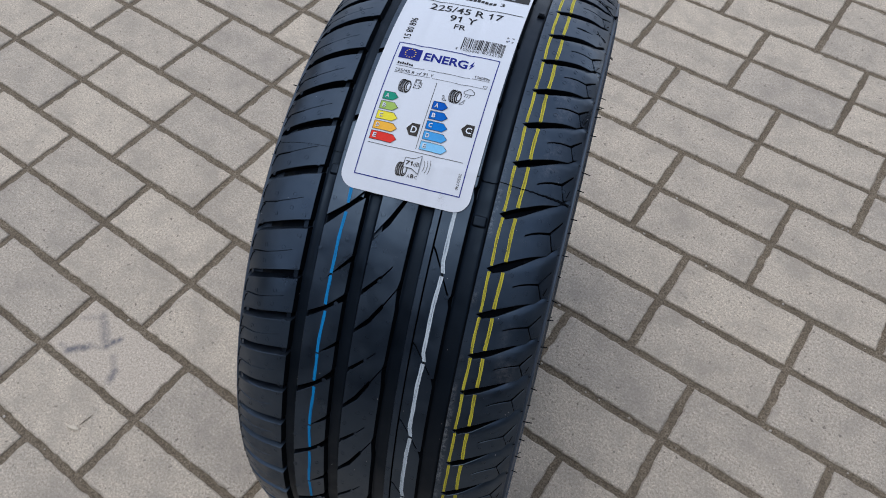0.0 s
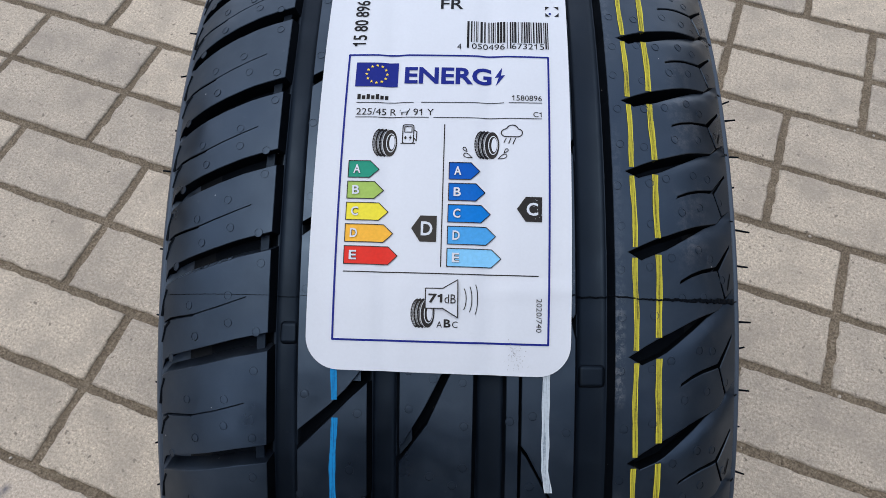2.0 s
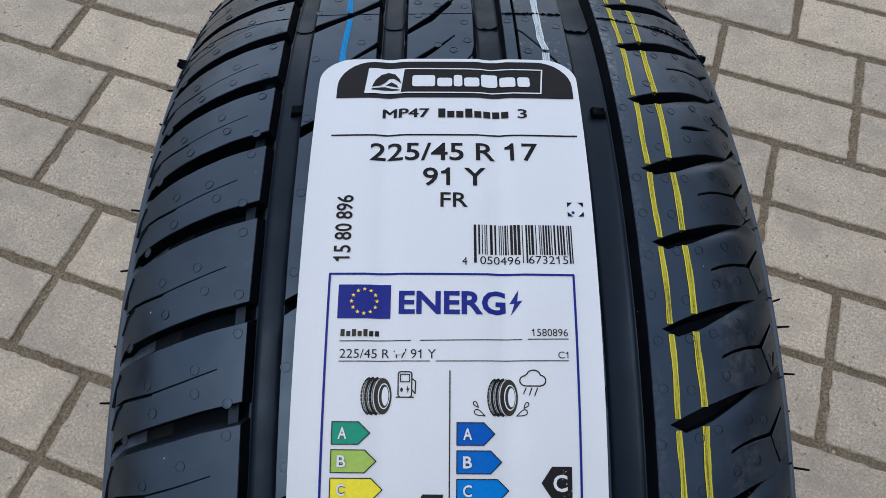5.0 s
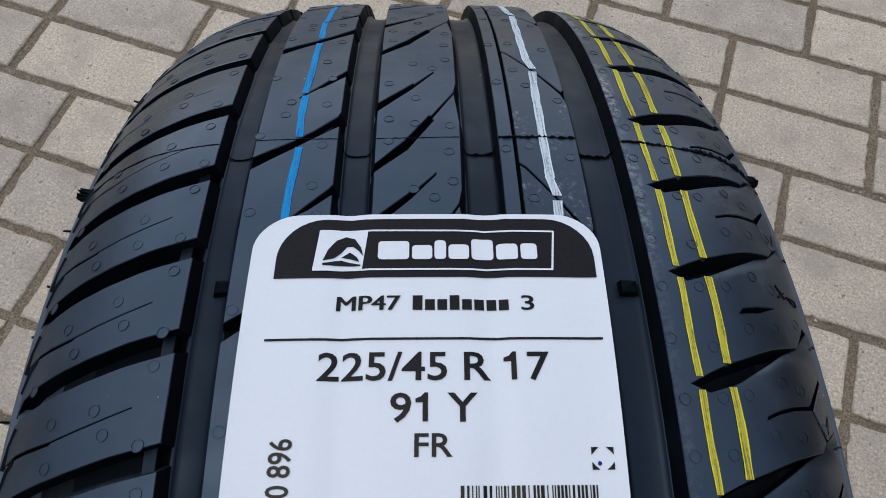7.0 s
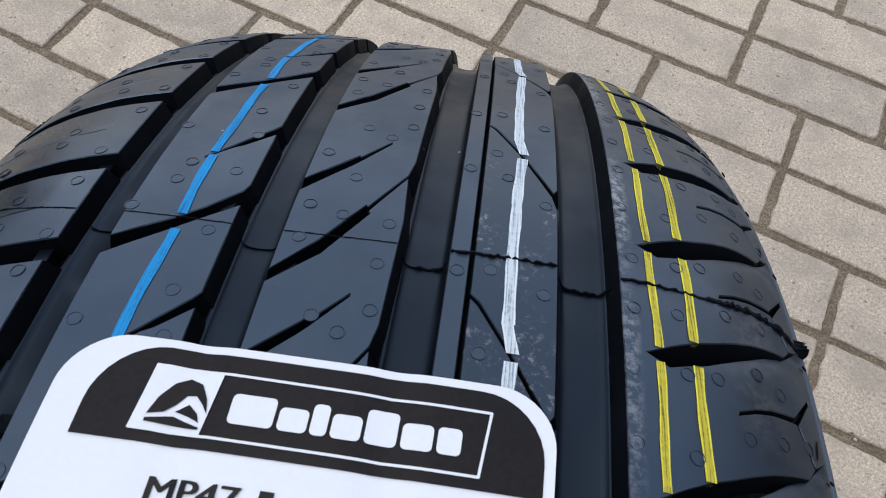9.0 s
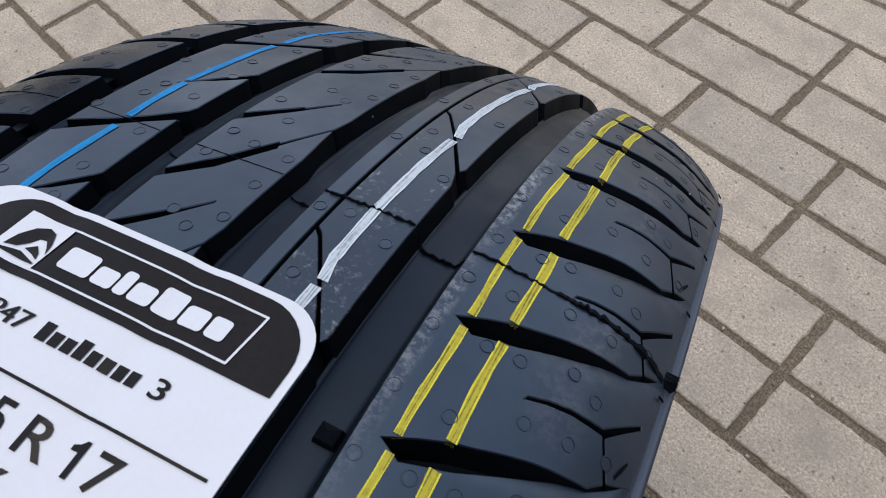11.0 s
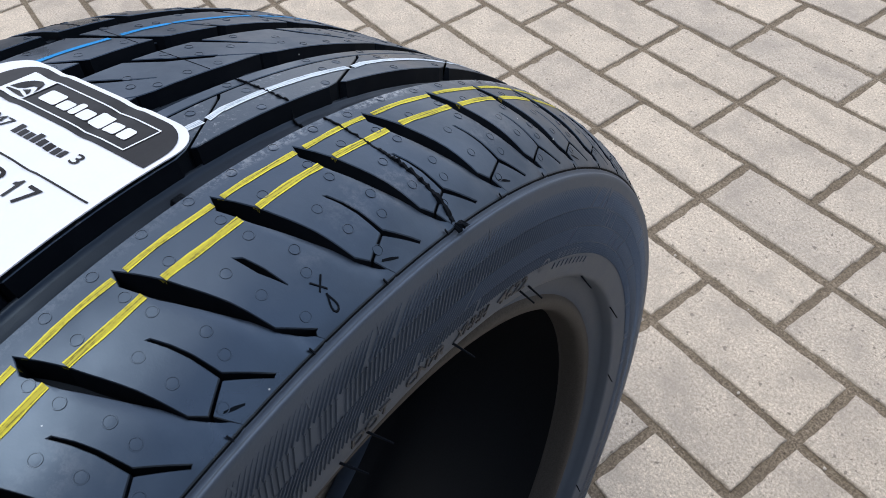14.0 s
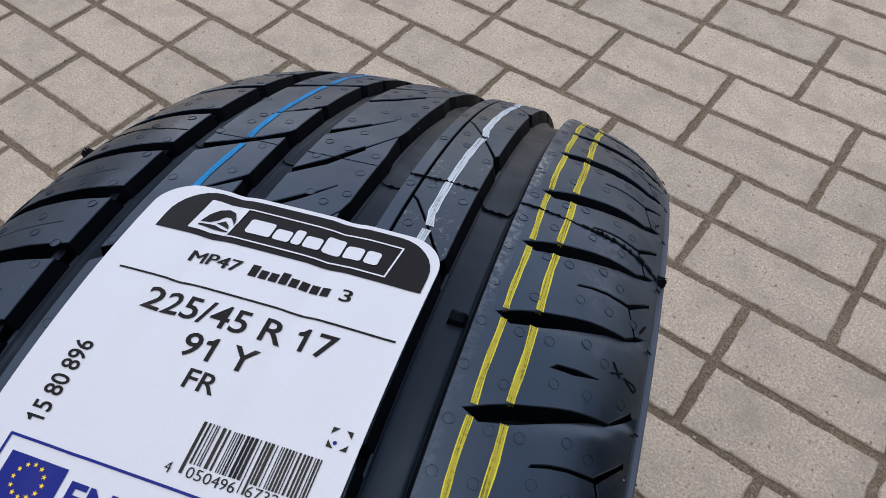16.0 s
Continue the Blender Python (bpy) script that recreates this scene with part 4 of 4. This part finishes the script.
def rounded(a0, b0, a1, b1, r, n=6, corners=(1, 1, 1, 1)):
    pts = []
    for k, (cx, cy, s) in enumerate(((a1 - r, b1 - r, 0), (a0 + r, b1 - r, 90), (a0 + r, b0 + r, 180), (a1 - r, b0 + r, 270))):
        if corners[k]:
            pts += [(cx + r * math.cos(radians(s + 90 * j / n)), cy + r * math.sin(radians(s + 90 * j / n))) for j in range(n + 1)]
        else:
            pts.append(((a1, b1), (a0, b1), (a0, b0), (a1, b0))[k])
    return pts


def ring_of(cx, cy, rx, ry, n=24, t0=0.0, t1=360.0):
    return [(cx + rx * math.cos(radians(t0 + (t1 - t0) * k / n)), cy + ry * math.sin(radians(t0 + (t1 - t0) * k / n))) for k in range(n if t1 - t0 >= 360 else n + 1)]


def thick(path, w, closed=False):
    """A line of width w along a path, as small quads."""
    out = []
    pts = path + path[:1] if closed else path
    for (x0, y0), (x1, y1) in zip(pts, pts[1:]):
        d = Vector((x1 - x0, y1 - y0))
        if d.length < 1e-6:
            continue
        d.normalize()
        n, e = Vector((-d.y, d.x)) * w / 2, d * w * 0.25
        out.append([(x0 + n.x - e.x, y0 + n.y - e.y), (x0 - n.x - e.x, y0 - n.y - e.y), (x1 - n.x + e.x, y1 - n.y + e.y), (x1 + n.x + e.x, y1 + n.y + e.y)])
    return out


def words(text, a0, b0, a1, b1, material=None, layer=1, bold=0.0, turn=0, parent=None, name="text"):
    """Readable print, fitted into a box; turn 1 runs up the label, -1 runs down."""
    co, faces = glyphs(text, bold)
    bm = bmesh.new()
    vs = []
    for x, y in co:
        if turn == 1:
            x, y = 1 - y, x
        elif turn == -1:
            x, y = y, 1 - x
        vs.append(bm.verts.new(on_label(a0 + (a1 - a0) * x, b0 + (b1 - b0) * y, layer * LAYER)))
    for f in faces:
        bm.faces.new([vs[k] for k in f])
    bmesh.ops.recalc_face_normals(bm, faces=bm.faces)
    for f in bm.faces:
        f.normal_update()
    if sum(f.normal.z for f in bm.faces) < 0:
        bmesh.ops.reverse_faces(bm, faces=bm.faces)
    return part(name, bm, material or INK, parent or label)


# paper, with a thin edge
bm = bmesh.new()
flat_face(bm, rounded(-48.4, -110.8, 48.6, 110.0, 12, 10))
sliced(bm, 2.5, 2.5)
rim = [e for e in bm.edges if e.is_boundary]
low = [g for g in bmesh.ops.extrude_edge_only(bm, edges=rim)["geom"] if isinstance(g, bmesh.types.BMVert)]
for v in low:
    v.co.z = -1
for v in bm.verts:
    v.co = on_label(v.co.x, v.co.y, 0.0004 * min(0, v.co.z))
for f in bm.faces:
    f.smooth = True
for e in rim:
    e.smooth = False
part("paper", bm, PAPER, label, "glossy white paper with rounded corners")

# dark head with the maker's panel as plain shapes
sheet("head_band", [rounded(-41.5, 88.6, 46.5, 108.2, 13, 8, (1, 1, 0, 0))], INK, 1, tag="black printed band")
sheet("panel_outline", thick([(-31, 91.1), (34.4, 91.0), (35.7, 103.8), (-29.9, 104.2)], 0.55, True), WHITE, 2)
sheet("panel_sign", [[(-30.9, 91.2), (-17.8, 91.1), (-16.6, 104.0), (-29.8, 104.1)]], WHITE, 2, tag="white square with a dark hill shape")
sheet("hill_shape", [[(-28.6, 94.0), (-27.4, 97.6), (-25.2, 100.8), (-22.6, 102.2), (-20.2, 101.4), (-18.4, 98.4), (-17.6, 95.4), (-18.9, 97.2), (-20.6, 98.9), (-22.3, 98.7), (-23.8, 96.6), (-25.6, 94.8)],
                     [(-23.6, 95.2), (-21.4, 97.0), (-19.4, 95.3), (-18.6, 93.6), (-21, 94.6)], [(-28.6, 93.2), (-23.6, 94.2), (-18.2, 92.6), (-18.4, 92.2), (-28.6, 92.5)]], INK, 3)
for k, (a0, a1, top) in enumerate(((-13.6, -5.0, 100.4), (-4.2, 1.4, 99.0), (2.0, 5.2, 100.6), (5.9, 11.6, 99.2), (12.3, 18.4, 101.2), (19.2, 25.2, 99.5), (26.0, 30.6, 99.6))):
    sheet("name_shape", [rounded(a0, 94.3, a1, top, 1.0, 3)], WHITE, 2)
# product line and size
words("MP47", -24.0, 78.5, -7.4, 82.9)
words("MP47", -23.6, 78.5, -7.0, 82.9, layer=1.5)
for k in range(8):
    sheet("name_shape", [rect(-3.8 + 3.28 * k, 78.5, -1.2 + 3.28 * k, 82.9 if k in (0, 3) else 81.7)], INK, 1)
words("3", 25.1, 78.4, 28.6, 82.9, bold=0.012)
sheet("rule", [rect(-41.8, 69.9, 46.0, 70.6)], INK, 1)
words("225/45 R 17", -27.6, 58.8, 31.4, 66.6, bold=0.012)
words("91 Y", -9.0, 48.2, 12.8, 55.8, bold=0.012)
words("FR", -2.9, 39.9, 6.4, 45.6, bold=0.012)
words("15 80 896", -37.9, 19.8, -32.2, 44.5, bold=0.014, turn=1)
for a0, b0, s, t in ((40.1, 36.7, 1, 1), (45.6, 36.7, -1, 1), (40.1, 42.1, 1, -1), (45.6, 42.1, -1, -1)):
    sheet("corner_mark", [[(a0, b0), (a0 + 1.9 * s, b0), (a0 + 0.9 * s, b0 + 0.9 * t), (a0, b0 + 1.9 * t)]], INK, 1)
sheet("dot_mark", [ring_of(42.0, 38.2, 0.55, 0.55, 10)], NAVY, 1)
# bar code
code = random.Random(17)
a = 8.2
while a < 40.6:
    w = code.choice((0.3, 0.3, 0.6, 0.9))
    guard = a < 9.2 or a > 39.6 or 24.0 < a < 25.6
    sheet("code_bar", [rect(a, 19.4 if guard else 22.3, min(a + w, 41.0), 33.2)], INK, 1, step=20)
    a += w + code.choice((0.3, 0.35, 0.6, 0.9))
words("4", 4.3, 18.6, 6.0, 21.4)
words("050496", 10.2, 18.9, 23.4, 21.7)
words("673215", 26.2, 19.2, 39.2, 22.0)
# the border of the energy panel
sheet("frame_line", thick([(-38.5, 15.4), (40.6, 15.4), (40.3, -99.2), (-38.6, -99.7)], 0.75, True), NAVY, 1)
flag = sheet("flag", [rect(-35.4, 0.4, -18.6, 11.7)], NAVY, 1, tag="blue flag with twelve yellow stars")
for k in range(12):
    t = radians(30 * k)
    cx, cy = -27.0 + 4.05 * math.sin(t), 6.05 + 4.05 * math.cos(t)
    pts = [(cx + (0.72 if j % 2 == 0 else 0.29) * math.sin(radians(36 * j)), cy + (0.72 if j % 2 == 0 else 0.29) * math.cos(radians(36 * j))) for j in range(10)]
    sheet("star", [pts], STAR, 2, flag)
words("ENERG", -16.0, 1.8, 18.2, 9.7, NAVY, bold=0.03)
sheet("bolt", [[(22.4, 10.2), (19.4, 5.4), (21.0, 5.6), (19.8, 1.6), (23.6, 6.6), (21.9, 6.3)]], NAVY, 1)
for k in range(7):
    sheet("name_shape", [rect(-34.1 + 1.8 * k, -5.4, -32.8 + 1.8 * k, -3.1 if k in (0, 2, 4) else -3.7)], INK, 1)
words("1580896", 26.2, -5.0, 37.8, -2.6)
sheet("rule", thick([(-34.2, -6.9), (-12, -6.7)], 0.3) + thick([(-9, -6.6), (23, -6.1)], 0.3) + thick([(25, -6.0), (37.8, -5.8)], 0.3), INK, 1)
words("225/45 R 17 91 Y", -34.1, -12.3, -4.0, -9.4)
words("C1", 34.4, -12.0, 37.6, -9.8)
sheet("rule", thick([(-34.2, -13.3), (-6, -13.1)], 0.3) + thick([(-4, -13.1), (37.6, -12.7)], 0.3), INK, 1)
sheet("rule", thick([(0.4, -16.1), (0.4, -72.0)], 0.4), INK, 1)
sheet("rule", thick([(-35.5, -74.6), (36.4, -74.4)], 0.4), INK, 1)


def tyre_sign(cx, cy, s):
    """A small printed tyre: rows of tread blocks between thin lines, and a ringed side."""
    c = cx + 1.9 * s
    sign = sheet("tyre_sign", [ring_of(c, cy, 2.75 * s, 5.6 * s)], INK, 1)
    sheet("sign_ring", [ring_of(c + 0.35 * s, cy, 1.85 * s, 3.95 * s)], WHITE, 1.5, sign)
    sheet("sign_ring", [ring_of(c + 0.4 * s, cy, 1.6 * s, 3.6 * s)], INK, 2, sign)
    sheet("sign_hole", [ring_of(c + 0.75 * s, cy, 1.05 * s, 2.9 * s)], WHITE, 2.5, sign)
    for off in (0.55, 1.95, 3.3):
        sheet("sign_line", thick(ring_of(c - off * s, cy, 2.7 * s, 5.6 * s, 12, 95, 265), 0.22 * s), INK, 1, sign)
    for off, wide in ((1.2, 0.75), (2.6, 0.75), (3.85, 0.5)):
        blocks = []
        for j in range(13):
            t = 98 + 12.7 * j
            blocks += thick(ring_of(c - off * s, cy, 2.7 * s, 5.6 * s, 2, t, t + 8.4), wide * s)
        sheet("sign_tread", blocks, INK, 1, sign)
    return sign


def splash(a, b, long, wide, deg):
    """The outline of a drop whose tip points along deg."""
    t = radians(deg)
    pts = [(long * math.cos(u), wide * math.sin(u) * (0.5 - 0.5 * math.cos(u)) ** 0.8) for u in (2 * math.pi * k / 14 for k in range(14))]
    return thick([(a + x * math.cos(t) - y * math.sin(t), b + x * math.sin(t) + y * math.cos(t)) for x, y in pts], 0.32, True)


tyre_sign(-22.2, -24.0, 1.0)
tyre_sign(16.8, -24.2, 1.0)
tyre_sign(-5.6, -89.2, 0.92)
pump = sheet("pump_sign", thick([(-16.2, -24.3), (-10.8, -24.3)], 0.4) + thick(rounded(-15.6, -24.3, -11.4, -16.5, 0.8, 3), 0.4, True) + thick(rect(-14.9, -19.6, -12.1, -17.3), 0.35, True) + thick([(-11.4, -18.6), (-10.2, -19.4), (-10.3, -23.2), (-11.3, -22.0)], 0.4), INK, 1)
sheet("sign_drop", [ring_of(-14.5, -22.0, 0.45, 0.7, 8), [(-12.6, -20.7), (-13.1, -22.1), (-12.7, -22.1), (-12.9, -23.2), (-12.0, -21.6), (-12.5, -21.6)]], INK, 1, pump)
cloud = sheet("cloud_sign", thick(ring_of(24.0, -19.0, 1.9, 1.6, 8, 100, 270) + [(28.6, -20.6)] + ring_of(28.6, -18.9, 1.6, 1.6, 8, -90, 90) + ring_of(26.4, -17.6, 2.2, 1.9, 10, 20, 160), 0.4, True), INK, 1)
sheet("rain", thick([(24.0, -21.2), (23.2, -23.0)], 0.35) + thick([(25.8, -21.2), (25.0, -23.4)], 0.35) + thick([(27.6, -21.2), (26.6, -23.6)], 0.35), INK, 1, cloud)
sheet("splash_sign", splash(9.6, -29.0, 1.8, 1.2, -25) + splash(8.5, -26.4, 1.1, 0.8, -50) + splash(22.6, -29.0, 1.8, 1.2, 205) + splash(23.9, -26.6, 1.1, 0.8, 230), INK, 1)
# the two scales of arrows
for k, letter in enumerate("ABCDE"):
    b1 = -31.8 - 8.32 * k
    b0, mid = b1 - 6.7, b1 - 3.35
    for a0, a1, tip, inks in ((-35.5, -27.4 + 2.05 * k, -23.9 + 2.05 * k, ARROWS), (2.6, 10.8 + 2.05 * k, 14.2 + 2.08 * k, BLUES)):
        pts = [(a0, b0), (a1, b0), (tip, mid), (a1, b1), (a0, b1)]
        arrow = sheet("scale_arrow", [pts], inks[k], 1)
        sheet("outline", thick(pts, 0.3, True), INK, 2, arrow)
        words(letter, a0 + 1.9, b0 + 1.6, a0 + 4.6, b1 - 1.6, INK, 2, bold=0.05, parent=arrow, name="letter_edge")
        words(letter, a0 + 1.9, b0 + 1.6, a0 + 4.6, b1 - 1.6, WHITE, 3, bold=0.02, parent=arrow, name="letter")
for a0, b0, b1, letter in ((-10.9, -62.8, -52.9, "D"), (28.2, -54.2, -44.6, "C")):
    mid = (b0 + b1) / 2
    mark = sheet("rating_mark", [[(a0, mid), (a0 + 3.3, b0), (a0 + 9.4, b0), (a0 + 9.4, b1), (a0 + 3.3, b1)]], INK, 1, tag="black arrow-shaped rating mark")
    words(letter, a0 + 3.6, b0 + 2.3, a0 + 7.9, b1 - 2.3, WHITE, 2, bold=0.02, parent=mark, name="letter")
# worn flecks in the print of one rating mark
worn = random.Random(8)
for k in range(9):
    a, b, w = worn.uniform(34.2, 37.2), worn.uniform(-53.4, -45.4), worn.uniform(0.3, 1.3)
    sheet("worn_fleck", [[(a, b), (a + w * 0.5, b + 0.15), (a + w * 0.6, b + 0.5 * w), (a + w * 0.1, b + 0.35 * w)]], WHITE, 2.6)
sheet("worn_fleck", [[(-16.9, -11.2), (-14.6, -11.0), (-13.6, -10.2), (-13.9, -9.0), (-16.8, -9.0)]], WHITE, 2.6)
# a greasy smudge of tiny specks under the print
specks = []
for k in range(90):
    a, b, w = worn.gauss(28.2, 1.5), worn.gauss(-103.4, 3.0), worn.uniform(0.12, 0.42)
    specks.append([(a, b), (a + w, b + 0.3 * w), (a + 0.7 * w, b + w)])
tagged(sheet("smudge", specks, GREASE, 1.4, tag="grey greasy smudge of tiny specks"), kind="stuff")
# noise mark
speaker = [(-4.8, -87.3), (-4.8, -80.0), (1.5, -79.9), (6.9, -76.6), (7.1, -90.4), (1.6, -87.2)]
horn = sheet("speaker_sign", [speaker], WHITE, 3)
sheet("outline", thick(speaker, 0.35, True), INK, 4, horn)
words("71", -3.7, -85.3, 1.4, -81.9, INK, 4, bold=0.03, parent=horn)
words("dB", 2.2, -85.3, 6.3, -82.0, INK, 4, parent=horn)
for k in range(3):
    sheet("sound_arc", thick(ring_of(8.5 + 2.1 * k, -83.6, 1.6, 4.4 + 0.9 * k, 8, -60, 60), 0.32), INK, 1)
words("A", -0.5, -94.2, 1.5, -91.9)
words("B", 2.1, -94.1, 4.6, -91.1, bold=0.03)
words("C", 5.2, -94.1, 7.2, -91.8)
words("2020/740", 35.8, -94.8, 37.8, -82.6, turn=-1)


# ---- the paved ground, last in the file ----
TURN = radians(-19.75)
ROW0, COL0 = -0.1145, 0.0907
ROW_STEP, COL_STEP = 0.1034, 0.2086


def bed():
    bm = bmesh.new()
    bmesh.ops.create_grid(bm, x_segments=60, y_segments=60, size=6.0)
    for v in bm.verts:
        v.co.z = -0.0038 + 0.0012 * noise.noise(v.co * 9)
    far = [bm.verts.new((x, y, -0.005)) for x, y in ((-400, -400), (400, -400), (400, 400), (-400, 400))]
    near = [min(bm.verts, key=lambda v: (v.co - Vector(c)).length) for c in ((-6, -6, 0), (6, -6, 0), (6, 6, 0), (-6, 6, 0))]
    for f in bm.faces:
        f.material_index = 0
    for i in range(4):
        bm.faces.new((far[i], far[(i + 1) % 4], near[(i + 1) % 4], near[i])).material_index = 1
    bmesh.ops.recalc_face_normals(bm, faces=bm.faces)
    return bm


def paver_bm(seed, bm=None, at=(0, 0), turn=0.0):
    """One paver with a worn, slightly ragged edge; its top at z = 0."""
    rnd = random.Random(seed)
    bm = bm or bmesh.new()
    w, d = 0.0986, 0.0461
    ring = []
    n = 10
    for cx, cy, dx, dy, m in ((-w, -d, 1, 0, 2 * n), (w, -d, 0, 1, n), (w, d, -1, 0, 2 * n), (-w, d, 0, -1, n)):
        size = 2 * w if dx else 2 * d
        for i in range(m):
            s = size * i / m
            ring.append((cx + dx * s, cy + dy * s, dx, dy))
    c, s_ = math.cos(turn), math.sin(turn)

    def vert(x, y, z):
        return bm.verts.new((at[0] + c * x - s_ * y, at[1] + s_ * x + c * y, z))

    tops, mids, lows = [], [], []
    for x, y, dx, dy in ring:
        j = 0.0013 * noise.noise((x * 60 + seed * 7.3, y * 60, 0)) + rnd.uniform(-0.0012, 0.0008)
        k = rnd.uniform(0.0010, 0.0038)
        sx, sy = (1 - k / w), (1 - k / d)
        tops.append(vert(x * sx + dy * j, y * sy + dx * j, -0.0002))
        mids.append(vert(x + dy * j, y + dx * j, -0.0018 - rnd.uniform(0, 0.001)))
        lows.append(vert(x * 1.002, y * 1.002, -0.03))
    m = len(ring)
    for i in range(m):
        k = (i + 1) % m
        bm.faces.new((tops[i], mids[i], mids[k], tops[k])).smooth = True
        bm.faces.new((mids[i], lows[i], lows[k], mids[k]))
    bm.faces.new(tops)
    return bm


def plain_paver(bm, x, y, turn):
    c, s_ = math.cos(turn), math.sin(turn)
    rings = []
    for w, d, z in ((0.0968, 0.0445, -0.0002), (0.0984, 0.0460, -0.002), (0.0984, 0.0460, -0.02)):
        rings.append([bm.verts.new((x + c * a * w - s_ * b * d, y + s_ * a * w + c * b * d, z)) for a, b in ((-1, -1), (1, -1), (1, 1), (-1, 1))])
    bm.faces.new(rings[0])
    for p, q in zip(rings, rings[1:]):
        for k in range(4):
            bm.faces.new((q[k], q[(k + 1) % 4], p[(k + 1) % 4], p[k]))


ground = tagged(new("ground", mesh_of(bed(), "ground")), "brown sand bed showing in the joints between pavers", "ground", kind="structure")
ground.data.materials.append(SAND)
ground.data.materials.append(PAVER)
paver_meshes = [mesh_of(paver_bm(i), "paver") for i in range(12)]
for me in paver_meshes:
    me.materials.append(PAVER)
rest = bmesh.new()
dice = random.Random(5)
ca, sa = math.cos(TURN), math.sin(TURN)
for row in range(-64, 65):
    pair = (row + 1) // 2
    shift = COL_STEP / 2 if pair % 2 == 0 else 0.0
    for col in range(-34, 35):
        u = COL0 + shift + COL_STEP * (col + 0.5)
        v = ROW0 + ROW_STEP * (row + 0.5)
        x, y = ca * u - sa * v + dice.uniform(-0.0008, 0.0008), sa * u + ca * v + dice.uniform(-0.0008, 0.0008)
        spin = TURN + radians(dice.uniform(-0.25, 0.25))
        if max(abs(x), abs(y)) > 5.9:
            continue
        if -0.95 < x < 1.25 and -0.6 < y < 1.75:
            ob = part("paver", paver_meshes[dice.randrange(12)], PAVER, ground)
            stained = math.hypot(x + 0.4966, y + 0.1082) < 0.03
            if stained:
                ob.data = ob.data.copy()
                ob.data.materials[0] = STAINED
                tagged(ob, "grey paver with a dark oily smudge")
            ob.matrix_basis = Matrix.Translation((x, y, dice.uniform(-0.0008, 0.0004))) @ Matrix.Rotation(spin + (math.pi if dice.random() < 0.5 and not stained else 0), 4, "Z") @ Matrix.Rotation(radians(dice.uniform(-0.3, 0.3)), 4, "X")
        else:
            plain_paver(rest, x, y, spin)
tagged(part("pavers_beyond", rest, PAVER, ground), kind="stuff")


# ---- small litter on the pavers ----
def chip(name, label, x, y, size, turn, mat):
    bm = bmesh.new()
    bmesh.ops.create_icosphere(bm, subdivisions=2, radius=1.0)
    for v in bm.verts:
        v.co *= 1 + 0.25 * noise.noise(v.co * 2.1 + Vector((x * 50, y * 50, 0)))
        v.co.x, v.co.y, v.co.z = v.co.x * size[0], v.co.y * size[1], v.co.z * size[2]
    ob = tagged(new(name, mesh_of(bm, name, True)), label, name.replace("_", " "), group="pebbles in the joints" if name == "pebble" else "")
    ob.data.materials.append(mat)
    ob.matrix_world = Matrix.Translation((x, y, size[2] * 0.8 - (0.003 if name == "pebble" else 0))) @ Matrix.Rotation(radians(turn), 4, "Z")


CHIP = plain_material("pale_wood_chip", (0.55, 0.50, 0.42), 0.8, 0.2)
STONE = plain_material("grit_stone", (0.45, 0.42, 0.38), 0.8, 0.3)
chip("wood_chip", "pale flat splinter of wood on a paver", -0.492, -0.227, (0.010, 0.0028, 0.0012), 0, CHIP)
chip("twig", "thin brown dry twig lying on a paver", -0.481, -0.212, (0.012, 0.0006, 0.0006), 62, SAND)
for k in range(64):
    row, col = dice.randrange(-4, 8), dice.randrange(-3, 4)
    u, v = COL0 + COL_STEP * (col + dice.random()), ROW0 + ROW_STEP * row + dice.uniform(-0.003, 0.003)
    r = dice.uniform(0.0009, 0.0025)
    chip("pebble", "tiny pale pebble in the sandy joint", ca * u - sa * v, sa * u + ca * v, (r, r * 0.8, r * 0.7), dice.uniform(0, 180), STONE)
